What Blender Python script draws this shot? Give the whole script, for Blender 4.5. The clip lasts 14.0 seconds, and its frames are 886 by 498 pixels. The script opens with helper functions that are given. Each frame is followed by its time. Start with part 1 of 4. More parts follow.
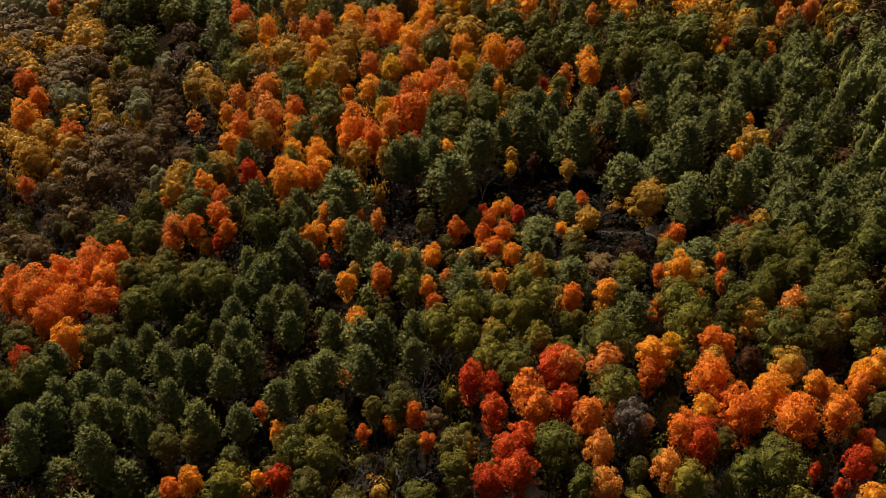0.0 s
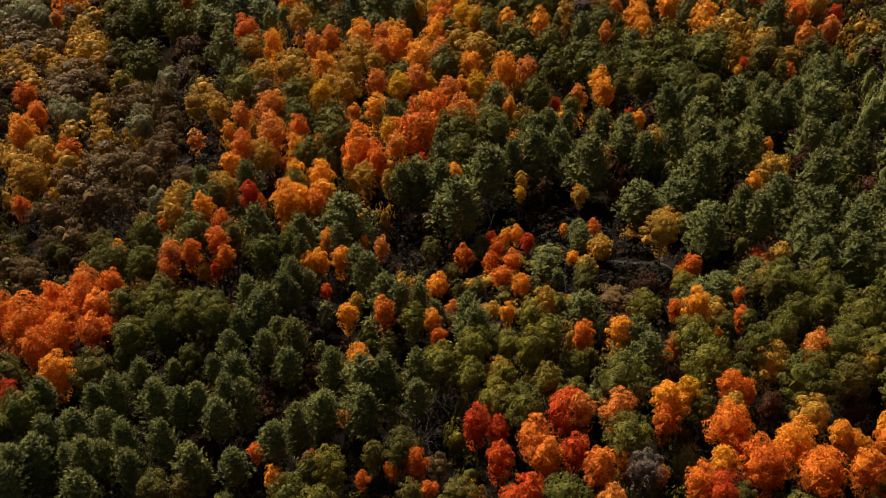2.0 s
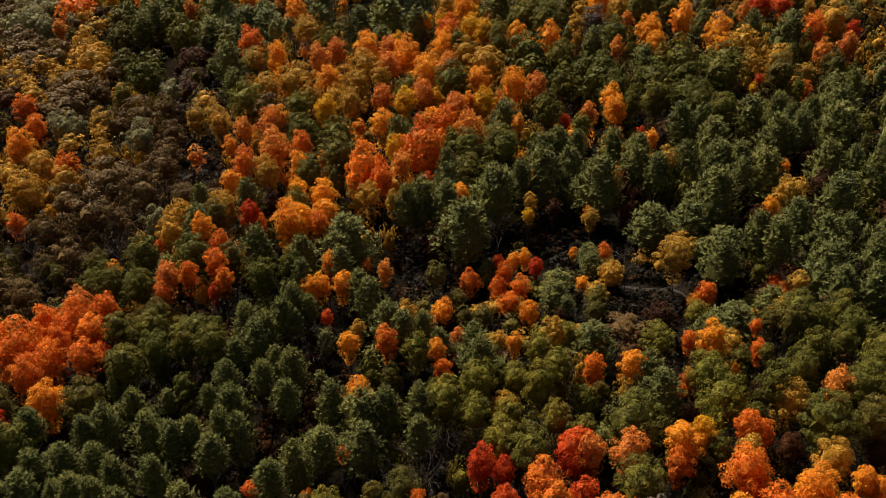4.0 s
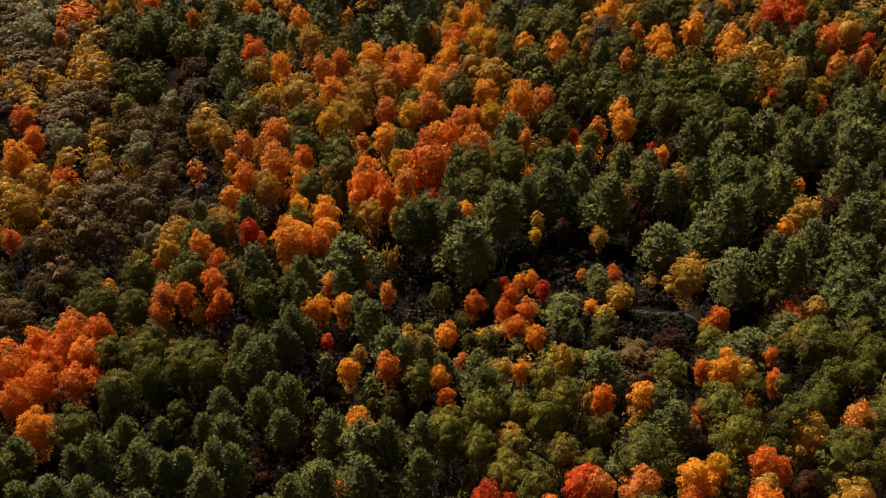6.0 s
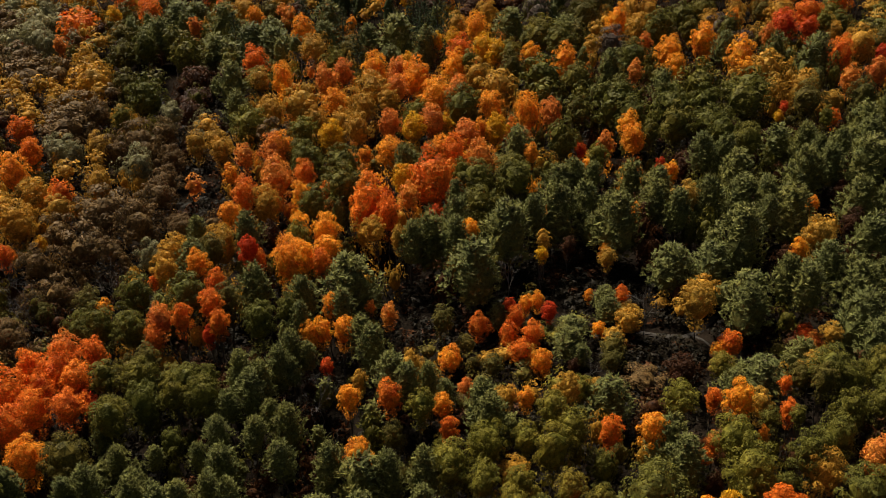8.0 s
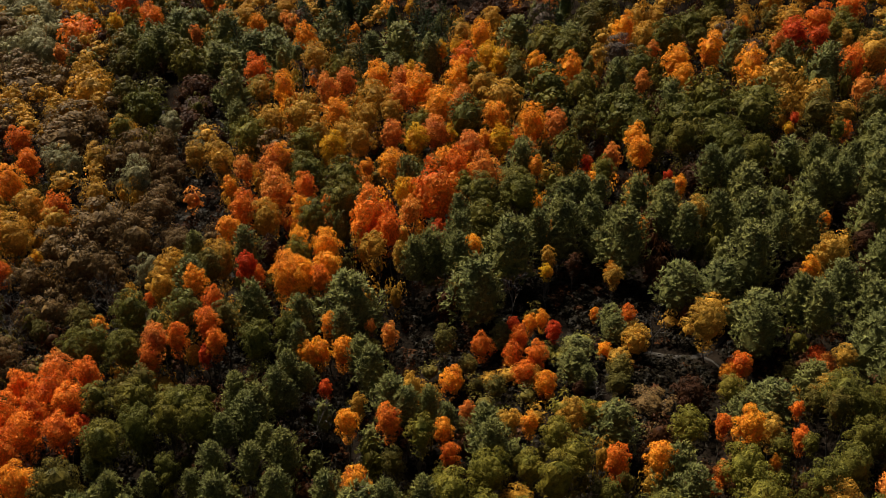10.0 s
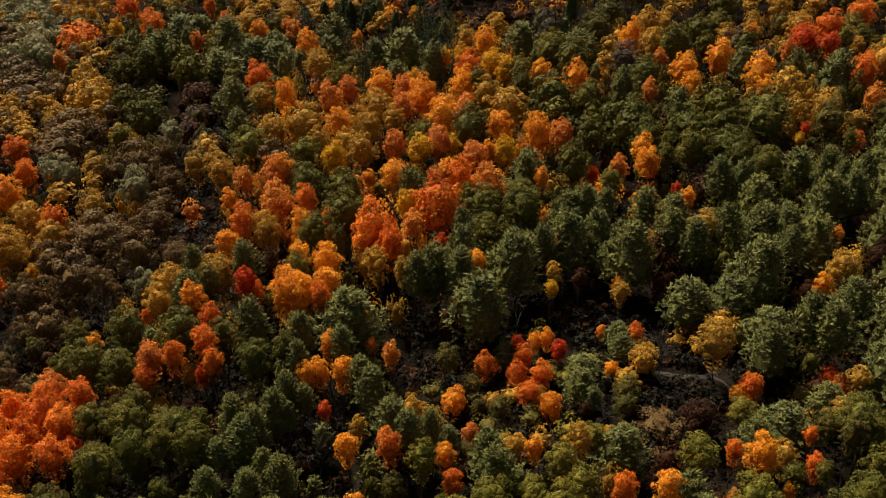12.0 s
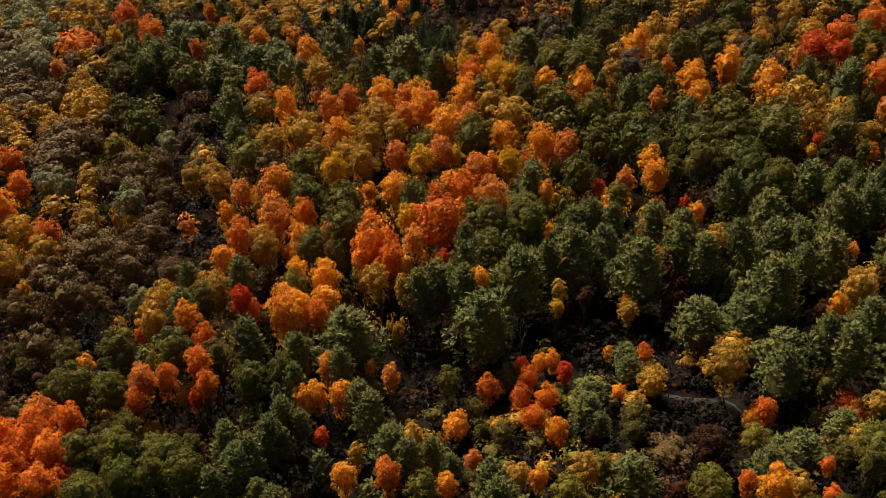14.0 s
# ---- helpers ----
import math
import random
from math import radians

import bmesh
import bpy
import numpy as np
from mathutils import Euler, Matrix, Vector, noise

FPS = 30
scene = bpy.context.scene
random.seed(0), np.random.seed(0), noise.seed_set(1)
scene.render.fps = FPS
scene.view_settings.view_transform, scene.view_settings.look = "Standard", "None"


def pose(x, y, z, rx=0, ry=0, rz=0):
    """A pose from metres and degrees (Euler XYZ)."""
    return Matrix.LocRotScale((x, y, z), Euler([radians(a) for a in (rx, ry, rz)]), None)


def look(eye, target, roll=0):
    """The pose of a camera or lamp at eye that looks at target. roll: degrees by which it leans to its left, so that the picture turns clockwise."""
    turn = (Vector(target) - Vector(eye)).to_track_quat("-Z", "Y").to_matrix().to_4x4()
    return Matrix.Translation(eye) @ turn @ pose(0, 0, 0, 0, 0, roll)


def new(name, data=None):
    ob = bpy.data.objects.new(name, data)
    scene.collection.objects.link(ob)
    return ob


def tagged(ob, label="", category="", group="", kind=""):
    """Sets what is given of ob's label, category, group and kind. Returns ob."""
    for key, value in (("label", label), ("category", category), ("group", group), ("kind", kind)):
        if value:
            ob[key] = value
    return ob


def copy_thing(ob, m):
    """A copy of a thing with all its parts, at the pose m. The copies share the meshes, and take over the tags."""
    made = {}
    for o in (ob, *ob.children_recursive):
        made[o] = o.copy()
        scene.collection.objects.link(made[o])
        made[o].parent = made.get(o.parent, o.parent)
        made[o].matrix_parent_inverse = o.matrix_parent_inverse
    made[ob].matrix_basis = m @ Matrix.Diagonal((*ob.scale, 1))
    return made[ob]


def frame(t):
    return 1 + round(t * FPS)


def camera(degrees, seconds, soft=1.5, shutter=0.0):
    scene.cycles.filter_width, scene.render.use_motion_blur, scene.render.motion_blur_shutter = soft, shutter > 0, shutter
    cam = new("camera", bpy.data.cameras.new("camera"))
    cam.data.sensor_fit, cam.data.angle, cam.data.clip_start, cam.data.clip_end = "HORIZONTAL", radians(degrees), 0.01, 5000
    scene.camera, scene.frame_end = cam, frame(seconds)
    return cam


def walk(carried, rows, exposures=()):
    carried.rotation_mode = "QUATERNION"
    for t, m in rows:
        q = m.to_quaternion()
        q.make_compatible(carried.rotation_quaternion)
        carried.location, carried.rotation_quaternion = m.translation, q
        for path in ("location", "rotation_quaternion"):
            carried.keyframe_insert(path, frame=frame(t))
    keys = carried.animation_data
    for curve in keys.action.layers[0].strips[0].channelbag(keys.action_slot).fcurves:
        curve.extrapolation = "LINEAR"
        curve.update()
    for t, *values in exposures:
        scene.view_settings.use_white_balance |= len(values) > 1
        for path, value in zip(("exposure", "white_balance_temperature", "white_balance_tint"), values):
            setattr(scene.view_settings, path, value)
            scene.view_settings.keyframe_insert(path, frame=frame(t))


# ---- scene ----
cam = camera(48.0, 14.0, soft=0.85)
# seconds, eye, target, roll
PATH = [
    (0, (0.000, 0.000, 97.564), (2.483, 84.403, 43.992), -0.48),
    (0.5, (0.159, 2.035, 97.427), (2.431, 86.562, 44.041), -0.38),
    (1, (0.370, 3.930, 97.506), (2.399, 88.527, 44.223), -0.33),
    (1.5, (0.505, 5.894, 97.396), (2.332, 90.580, 44.245), -0.27),
    (2, (0.569, 7.790, 97.358), (2.233, 92.538, 44.301), -0.19),
    (2.5, (0.739, 9.562, 97.321), (2.166, 94.381, 44.370), -0.17),
    (3, (0.827, 11.265, 97.223), (2.066, 96.155, 44.382), -0.10),
    (5.5, (1.503, 18.656, 97.109), (1.858, 103.842, 44.733), -0.03),
    (6, (1.527, 20.107, 97.122), (1.748, 105.324, 44.796), -0.00),
    (6.5, (1.563, 21.499, 97.149), (1.686, 106.742, 44.864), -0.00),
    (7, (1.568, 22.936, 97.160), (1.568, 108.200, 44.911), -0.00),
    (7.5, (1.647, 24.278, 97.217), (1.530, 109.552, 44.984), -0.00),
    (8, (1.775, 25.654, 97.260), (1.489, 110.941, 45.048), -0.03),
    (10.5, (2.642, 31.493, 97.354), (1.530, 116.888, 45.330), -0.23),
    (11, (2.723, 32.702, 97.400), (1.469, 118.074, 45.343), -0.29),
    (11.5, (2.856, 33.844, 97.471), (1.451, 119.223, 45.428), -0.37),
    (12, (3.009, 34.958, 97.472), (1.442, 120.359, 45.471), -0.40),
    (12.5, (3.020, 36.256, 97.489), (1.367, 121.642, 45.464), -0.43),
    (13, (3.086, 37.581, 97.399), (1.338, 122.984, 45.407), -0.47),
    (13.5, (3.187, 39.009, 97.230), (1.323, 124.455, 45.312), -0.48),
    (14, (3.373, 40.570, 97.085), (1.341, 126.052, 45.232), -0.59),
]
walk(cam, [(t, look(eye, target, roll)) for t, eye, target, roll in PATH], exposures=[(0.0, 0.01, 6500, 10), (14.0, 0.01, 6500, 10)])

# ---- daylight: a veiled autumn sun ahead and to the left, under a dim sky ----
SUN_ELEVATION, SUN_AZIMUTH = radians(46), radians(-30)
world = bpy.data.worlds.new("sky")
scene.world = world
world.use_nodes = True
sky = world.node_tree.nodes.new("ShaderNodeTexSky")
sky.sky_type, sky.sun_disc = "NISHITA", False
sky.sun_elevation, sky.sun_rotation = SUN_ELEVATION, SUN_AZIMUTH
sky.air_density, sky.dust_density, sky.ozone_density = 1.0, 6.0, 0.4
world.node_tree.nodes["Background"].inputs["Strength"].default_value = 0.046
world.node_tree.links.new(sky.outputs["Color"], world.node_tree.nodes["Background"].inputs["Color"])
sun = new("sun", bpy.data.lights.new("sun", "SUN"))
sun.data.energy, sun.data.angle, sun.data.color = 8.7, radians(16), (1.0, 0.93, 0.79)
SUN_WAY = Vector((math.sin(SUN_AZIMUTH) * math.cos(SUN_ELEVATION), math.cos(SUN_AZIMUTH) * math.cos(SUN_ELEVATION), math.sin(SUN_ELEVATION)))
sun.matrix_basis = look((0, 0, 200), Vector((0, 0, 200)) - SUN_WAY)


# ---- materials ----
def material(name):
    m = bpy.data.materials.new(name)
    m.use_nodes = True
    m.node_tree.nodes.clear()
    return m, m.node_tree.nodes, m.node_tree.links


def mixed(nodes, links, factor, a, b):
    """A colour between a and b; each is a colour or a socket."""
    mix = nodes.new("ShaderNodeMix")
    mix.data_type = "RGBA"
    for socket, value in ((mix.inputs[0], factor), (mix.inputs[6], a), (mix.inputs[7], b)):
        if isinstance(value, bpy.types.NodeSocket):
            links.new(value, socket)
        elif isinstance(value, tuple):
            socket.default_value = (*value, 1)
        else:
            socket.default_value = value
    return mix.outputs[2]


def stretched(nodes, links, value, low, high):
    span = nodes.new("ShaderNodeMapRange")
    links.new(value, span.inputs[0])
    span.inputs[1].default_value, span.inputs[2].default_value = low, high
    return span.outputs[0]


def leaf_material(name, main, other, patch, through_light=0.3, rough=0.55):
    """Leaves: each one differs a little, each tree more so, and patches of a crown have turned."""
    m, nodes, links = material(name)
    island = nodes.new("ShaderNodeNewGeometry").outputs["Random Per Island"]
    info = nodes.new("ShaderNodeObjectInfo")
    place = nodes.new("ShaderNodeTexCoord").outputs["Object"]
    seed = nodes.new("ShaderNodeMath")
    seed.operation = "MULTIPLY"
    seed.inputs[1].default_value = 60.0
    links.new(info.outputs["Random"], seed.inputs[0])
    cloud = nodes.new("ShaderNodeTexNoise")
    cloud.noise_dimensions = "4D"
    cloud.inputs["Scale"].default_value, cloud.inputs["Detail"].default_value = 0.42, 3.0
    links.new(place, cloud.inputs["Vector"])
    links.new(seed.outputs[0], cloud.inputs["W"])
    colour = mixed(nodes, links, stretched(nodes, links, info.outputs["Random"], 0.1, 1.0), main, other)
    colour = mixed(nodes, links, stretched(nodes, links, cloud.outputs["Fac"], 0.47, 0.7), colour, patch)
    hsv = nodes.new("ShaderNodeHueSaturation")
    links.new(colour, hsv.inputs["Color"])
    value = nodes.new("ShaderNodeMapRange")
    value.inputs[3].default_value, value.inputs[4].default_value = 0.66, 1.36
    links.new(island, value.inputs[0])
    shade = nodes.new("ShaderNodeBsdfPrincipled")
    shade.inputs["Roughness"].default_value = rough
    shade.inputs["Specular IOR Level"].default_value = 0.05
    glow = nodes.new("ShaderNodeBsdfTranslucent")
    both = nodes.new("ShaderNodeMixShader")
    both.inputs[0].default_value = through_light
    out = nodes.new("ShaderNodeOutputMaterial")
    fine = nodes.new("ShaderNodeTexNoise")
    fine.inputs["Scale"].default_value, fine.inputs["Detail"].default_value, fine.inputs["Roughness"].default_value = 2.6, 4.0, 0.75
    links.new(place, fine.inputs["Vector"])
    dapple = nodes.new("ShaderNodeMapRange")
    dapple.inputs[1].default_value, dapple.inputs[2].default_value = 0.36, 0.66
    dapple.inputs[3].default_value, dapple.inputs[4].default_value = 0.55, 1.5
    links.new(fine.outputs["Fac"], dapple.inputs[0])
    both_values = nodes.new("ShaderNodeMath")
    both_values.operation = "MULTIPLY"
    links.new(value.outputs[0], both_values.inputs[0])
    links.new(dapple.outputs[0], both_values.inputs[1])
    links.new(both_values.outputs[0], hsv.inputs["Value"])
    bump = nodes.new("ShaderNodeBump")
    bump.inputs["Strength"].default_value, bump.inputs["Distance"].default_value = 0.7, 0.14
    links.new(fine.outputs["Fac"], bump.inputs["Height"])
    links.new(bump.outputs[0], shade.inputs["Normal"])
    links.new(hsv.outputs[0], shade.inputs["Base Color"])
    links.new(hsv.outputs[0], glow.inputs["Color"])
    links.new(shade.outputs[0], both.inputs[1])
    links.new(glow.outputs[0], both.inputs[2])
    links.new(both.outputs[0], out.inputs[0])
    return m


def rough_material(name, dark, light, scale, fine, relief, rough=0.9):
    """Bark, soil, gravel: two scales of mottling with a fine relief."""
    m, nodes, links = material(name)
    place = nodes.new("ShaderNodeTexCoord").outputs["Object"]
    wide, grain = nodes.new("ShaderNodeTexNoise"), nodes.new("ShaderNodeTexNoise")
    for node, s in ((wide, scale), (grain, fine)):
        node.inputs["Scale"].default_value, node.inputs["Detail"].default_value = s, 6.0
        links.new(place, node.inputs["Vector"])
    colour = mixed(nodes, links, stretched(nodes, links, wide.outputs["Fac"], 0.35, 0.68), dark, light)
    colour = mixed(nodes, links, stretched(nodes, links, grain.outputs["Fac"], 0.45, 0.75), colour, tuple(c * 1.6 for c in light))
    bump = nodes.new("ShaderNodeBump")
    bump.inputs["Strength"].default_value, bump.inputs["Distance"].default_value = 0.7, relief
    links.new(grain.outputs["Fac"], bump.inputs["Height"])
    shade = nodes.new("ShaderNodeBsdfPrincipled")
    shade.inputs["Roughness"].default_value = rough
    shade.inputs["Specular IOR Level"].default_value = 0.0
    links.new(colour, shade.inputs["Base Color"])
    links.new(bump.outputs[0], shade.inputs["Normal"])
    links.new(shade.outputs[0], nodes.new("ShaderNodeOutputMaterial").inputs[0])
    return m


BARK_GREY = rough_material("grey_bark", (0.035, 0.03, 0.025), (0.09, 0.078, 0.066), 2.0, 14.0, 0.03)
BARK_PALE = rough_material("pale_dead_wood", (0.06, 0.052, 0.046), (0.12, 0.108, 0.096), 2.0, 14.0, 0.02)
BARK_DARK = rough_material("dark_bark", (0.03, 0.024, 0.02), (0.09, 0.07, 0.055), 2.0, 14.0, 0.04)
# Leaf litter, blacker than real humus: shade under the trees is in its colour.
SHADED_SOIL = rough_material("shade_dark_forest_floor", (0.006, 0.0048, 0.0036), (0.014, 0.010, 0.007), 0.12, 3.0, 0.12)
GRAVEL = rough_material("trail_gravel", (0.03, 0.026, 0.022), (0.05, 0.044, 0.038), 0.6, 9.0, 0.03)

LEAVES = {
    "pine": leaf_material("pine_needles", (0.115, 0.115, 0.033), (0.15, 0.138, 0.034), (0.085, 0.092, 0.031), 0.05),
    "spruce": leaf_material("spruce_needles", (0.028, 0.0434, 0.0154), (0.049, 0.056, 0.0175), (0.042, 0.0455, 0.014), 0.06),
    "oak": leaf_material("oak_leaves", (0.0836, 0.0791, 0.0124), (0.122, 0.0972, 0.0136), (0.0633, 0.0633, 0.0124), 0.11),
    "ash": leaf_material("ash_leaves", (0.132, 0.114, 0.015), (0.185, 0.132, 0.017), (0.09, 0.088, 0.013), 0.14),
    "olive": leaf_material("fading_leaves", (0.0865, 0.072, 0.0143), (0.121, 0.0881, 0.0152), (0.061, 0.055, 0.0132), 0.14),
    "gold": leaf_material("gold_leaves", (0.547, 0.274, 0.0122), (0.597, 0.348, 0.014), (0.481, 0.19, 0.0105), 0.32),
    "amber": leaf_material("amber_leaves", (0.706, 0.268, 0.0214), (0.792, 0.353, 0.0235), (0.556, 0.166, 0.0171), 0.34),
    "orange": leaf_material("orange_leaves", (0.626, 0.153, 0.0162), (0.67, 0.2, 0.0184), (0.486, 0.0864, 0.014), 0.34),
    "red": leaf_material("red_leaves", (0.47, 0.052, 0.011), (0.54, 0.088, 0.0145), (0.38, 0.031, 0.009), 0.34),
    "terracotta": leaf_material("terracotta_leaves", (0.56, 0.14, 0.0168), (0.605, 0.179, 0.019), (0.47, 0.0806, 0.0134), 0.34),
    "copper": leaf_material("copper_leaves", (0.594, 0.19, 0.0336), (0.65, 0.252, 0.037), (0.437, 0.112, 0.0246), 0.32),
    "mixed": leaf_material("half_turned_leaves", (0.374, 0.198, 0.0264), (0.484, 0.242, 0.0286), (0.231, 0.143, 0.0231), 0.2),
    "taupe": leaf_material("withered_leaves", (0.109, 0.0627, 0.0228), (0.135, 0.0789, 0.0266), (0.0874, 0.0541, 0.019), 0.12),
    # Dark red-brown leaves, deepened further so that low trees look shaded.
    "maroon": leaf_material("shade_dark_maroon_leaves", (0.04, 0.015, 0.0055), (0.066, 0.024, 0.0065), (0.027, 0.012, 0.005), 0.14),
    "silver": leaf_material("silver_leaves", (0.193, 0.171, 0.0792), (0.253, 0.22, 0.099), (0.143, 0.132, 0.0572), 0.14),
    # Brown brush taken down to near black, which stands in for shade on the floor.
    "shaded_bramble": leaf_material("shade_dark_bramble_leaves", (0.012, 0.009, 0.005), (0.018, 0.013, 0.006), (0.01, 0.009, 0.005), 0.1),
    "mauve": leaf_material("mauve_twigs", (0.0975, 0.0713, 0.0525), (0.112, 0.0825, 0.06), (0.075, 0.0525, 0.0375), 0.11),
}


# ---- ground ----
def ground_height(x, y):
    """The forest floor: it rises gently to the east and levels off far away."""
    slope = 0.097 * 500 * math.tanh(x / 500) - 0.0153 * 600 * math.tanh(y / 600)
    return slope + 0.5 * noise.noise((x * 0.03, y * 0.03, 0.0)) + 0.12 * noise.noise((x * 0.2, y * 0.2, 4.0))


def linked(name, verts, faces, mat, parent=None, label="", smooth=False):
    mesh = bpy.data.meshes.new(name)
    mesh.from_pydata([tuple(v) for v in verts], [], [tuple(f) for f in faces])
    mesh.materials.append(mat)
    if smooth:
        mesh.polygons.foreach_set("use_smooth", [True] * len(mesh.polygons))
    ob = new(name, mesh)
    ob.parent = parent
    return tagged(ob, label)


def build_ground():
    across = [260 * s * (1 + 11 * max(0, abs(s) - 1)) for s in np.linspace(-1.9, 1.9, 191)]
    along = [160 + v for v in across]
    verts = [(x, y, ground_height(x, y)) for y in along for x in across]
    n = len(across)
    faces = [(j * n + i, j * n + i + 1, j * n + n + i + 1, j * n + n + i) for j in range(n - 1) for i in range(n - 1)]
    ob = linked("ground", verts, faces, SHADED_SOIL, smooth=True)
    tagged(ob, "forest floor covered with fallen leaf litter, its colour darkened for shade", "forest floor", kind="structure")


TRAIL = [(30.0, 158.5), (33.2, 157.1), (36.5, 155.7), (40.2, 155.0), (42.4, 156.0), (44.4, 158.0), (46.1, 160.2)]
BRANCH = [(41.6, 155.2), (43.0, 153.8), (43.8, 152.0), (44.6, 149.8), (45.8, 148.1)]


def build_trail(name, points, width, label):
    """A worn gravel strip with ragged edges that lies on the floor."""
    pts = [Vector(p) for p in points]
    line = []
    for a, b in zip(pts, pts[1:]):
        steps = max(2, int((b - a).length / 0.6))
        line += [a.lerp(b, k / steps) for k in range(steps)]
    line.append(pts[-1])
    verts, faces = [], []
    for k, p in enumerate(line):
        ahead = (line[min(k + 1, len(line) - 1)] - line[max(k - 1, 0)]).normalized()
        side = Vector((-ahead.y, ahead.x))
        for s in (-1, -0.6, 0, 0.6, 1):
            w = width * 0.5 * (1 + 0.7 * noise.noise((p.x * 0.7, p.y * 0.7, 3.0 * s)))
            q = p + side * w * s
            verts.append((q.x, q.y, ground_height(q.x, q.y) + (0.07 if abs(s) < 1 else -0.06)))
        if k:
            a = 5 * (k - 1)
            faces += [(a + j, a + j + 1, a + j + 6, a + j + 5) for j in range(4)]
    ob = linked(name, verts, faces, GRAVEL, smooth=True)
    tagged(ob, label, "footpath", kind="structure")


# ---- trees: builders ----
def tube(verts, faces, a, b, ra, rb, sides=5):
    """A tapered limb from a to b."""
    a, b = Vector(a), Vector(b)
    way = (b - a).normalized()
    u = way.orthogonal().normalized()
    v = way.cross(u)
    base = len(verts)
    for p, r in ((a, ra), (b, rb)):
        for k in range(sides):
            w = 2 * math.pi * k / sides
            verts.append(p + u * (r * math.cos(w)) + v * (r * math.sin(w)))
    faces += [(base + k, base + (k + 1) % sides, base + sides + (k + 1) % sides, base + sides + k) for k in range(sides)]


def unit(v):
    return v / np.maximum(np.linalg.norm(v, axis=-1, keepdims=True), 1e-9)


def leaf_mesh(centres, normals, sizes, rng, slim=0.8):
    """Small leaf sprays, three corners each."""
    n = len(centres)
    tangent = unit(np.cross(normals, rng.normal(size=(n, 3))))
    side = unit(np.cross(normals, tangent))
    s = sizes[:, None]
    corners = np.stack([centres - tangent * s * 0.5 - side * s * slim * 0.5, centres + tangent * s * 0.7, centres - tangent * s * 0.5 + side * s * slim * 0.5], 1)
    return corners.reshape(-1, 3), np.arange(3 * n).reshape(n, 3)


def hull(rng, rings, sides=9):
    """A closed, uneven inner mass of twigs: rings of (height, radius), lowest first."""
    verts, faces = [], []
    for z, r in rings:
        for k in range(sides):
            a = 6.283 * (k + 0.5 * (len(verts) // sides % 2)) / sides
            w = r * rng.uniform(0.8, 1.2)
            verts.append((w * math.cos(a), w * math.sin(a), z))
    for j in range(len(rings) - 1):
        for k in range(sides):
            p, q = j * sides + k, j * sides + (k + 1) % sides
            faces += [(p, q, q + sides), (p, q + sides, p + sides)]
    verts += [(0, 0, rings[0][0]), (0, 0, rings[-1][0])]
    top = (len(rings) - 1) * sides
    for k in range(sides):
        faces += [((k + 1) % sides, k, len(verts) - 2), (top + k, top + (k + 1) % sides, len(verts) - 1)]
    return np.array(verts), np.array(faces)


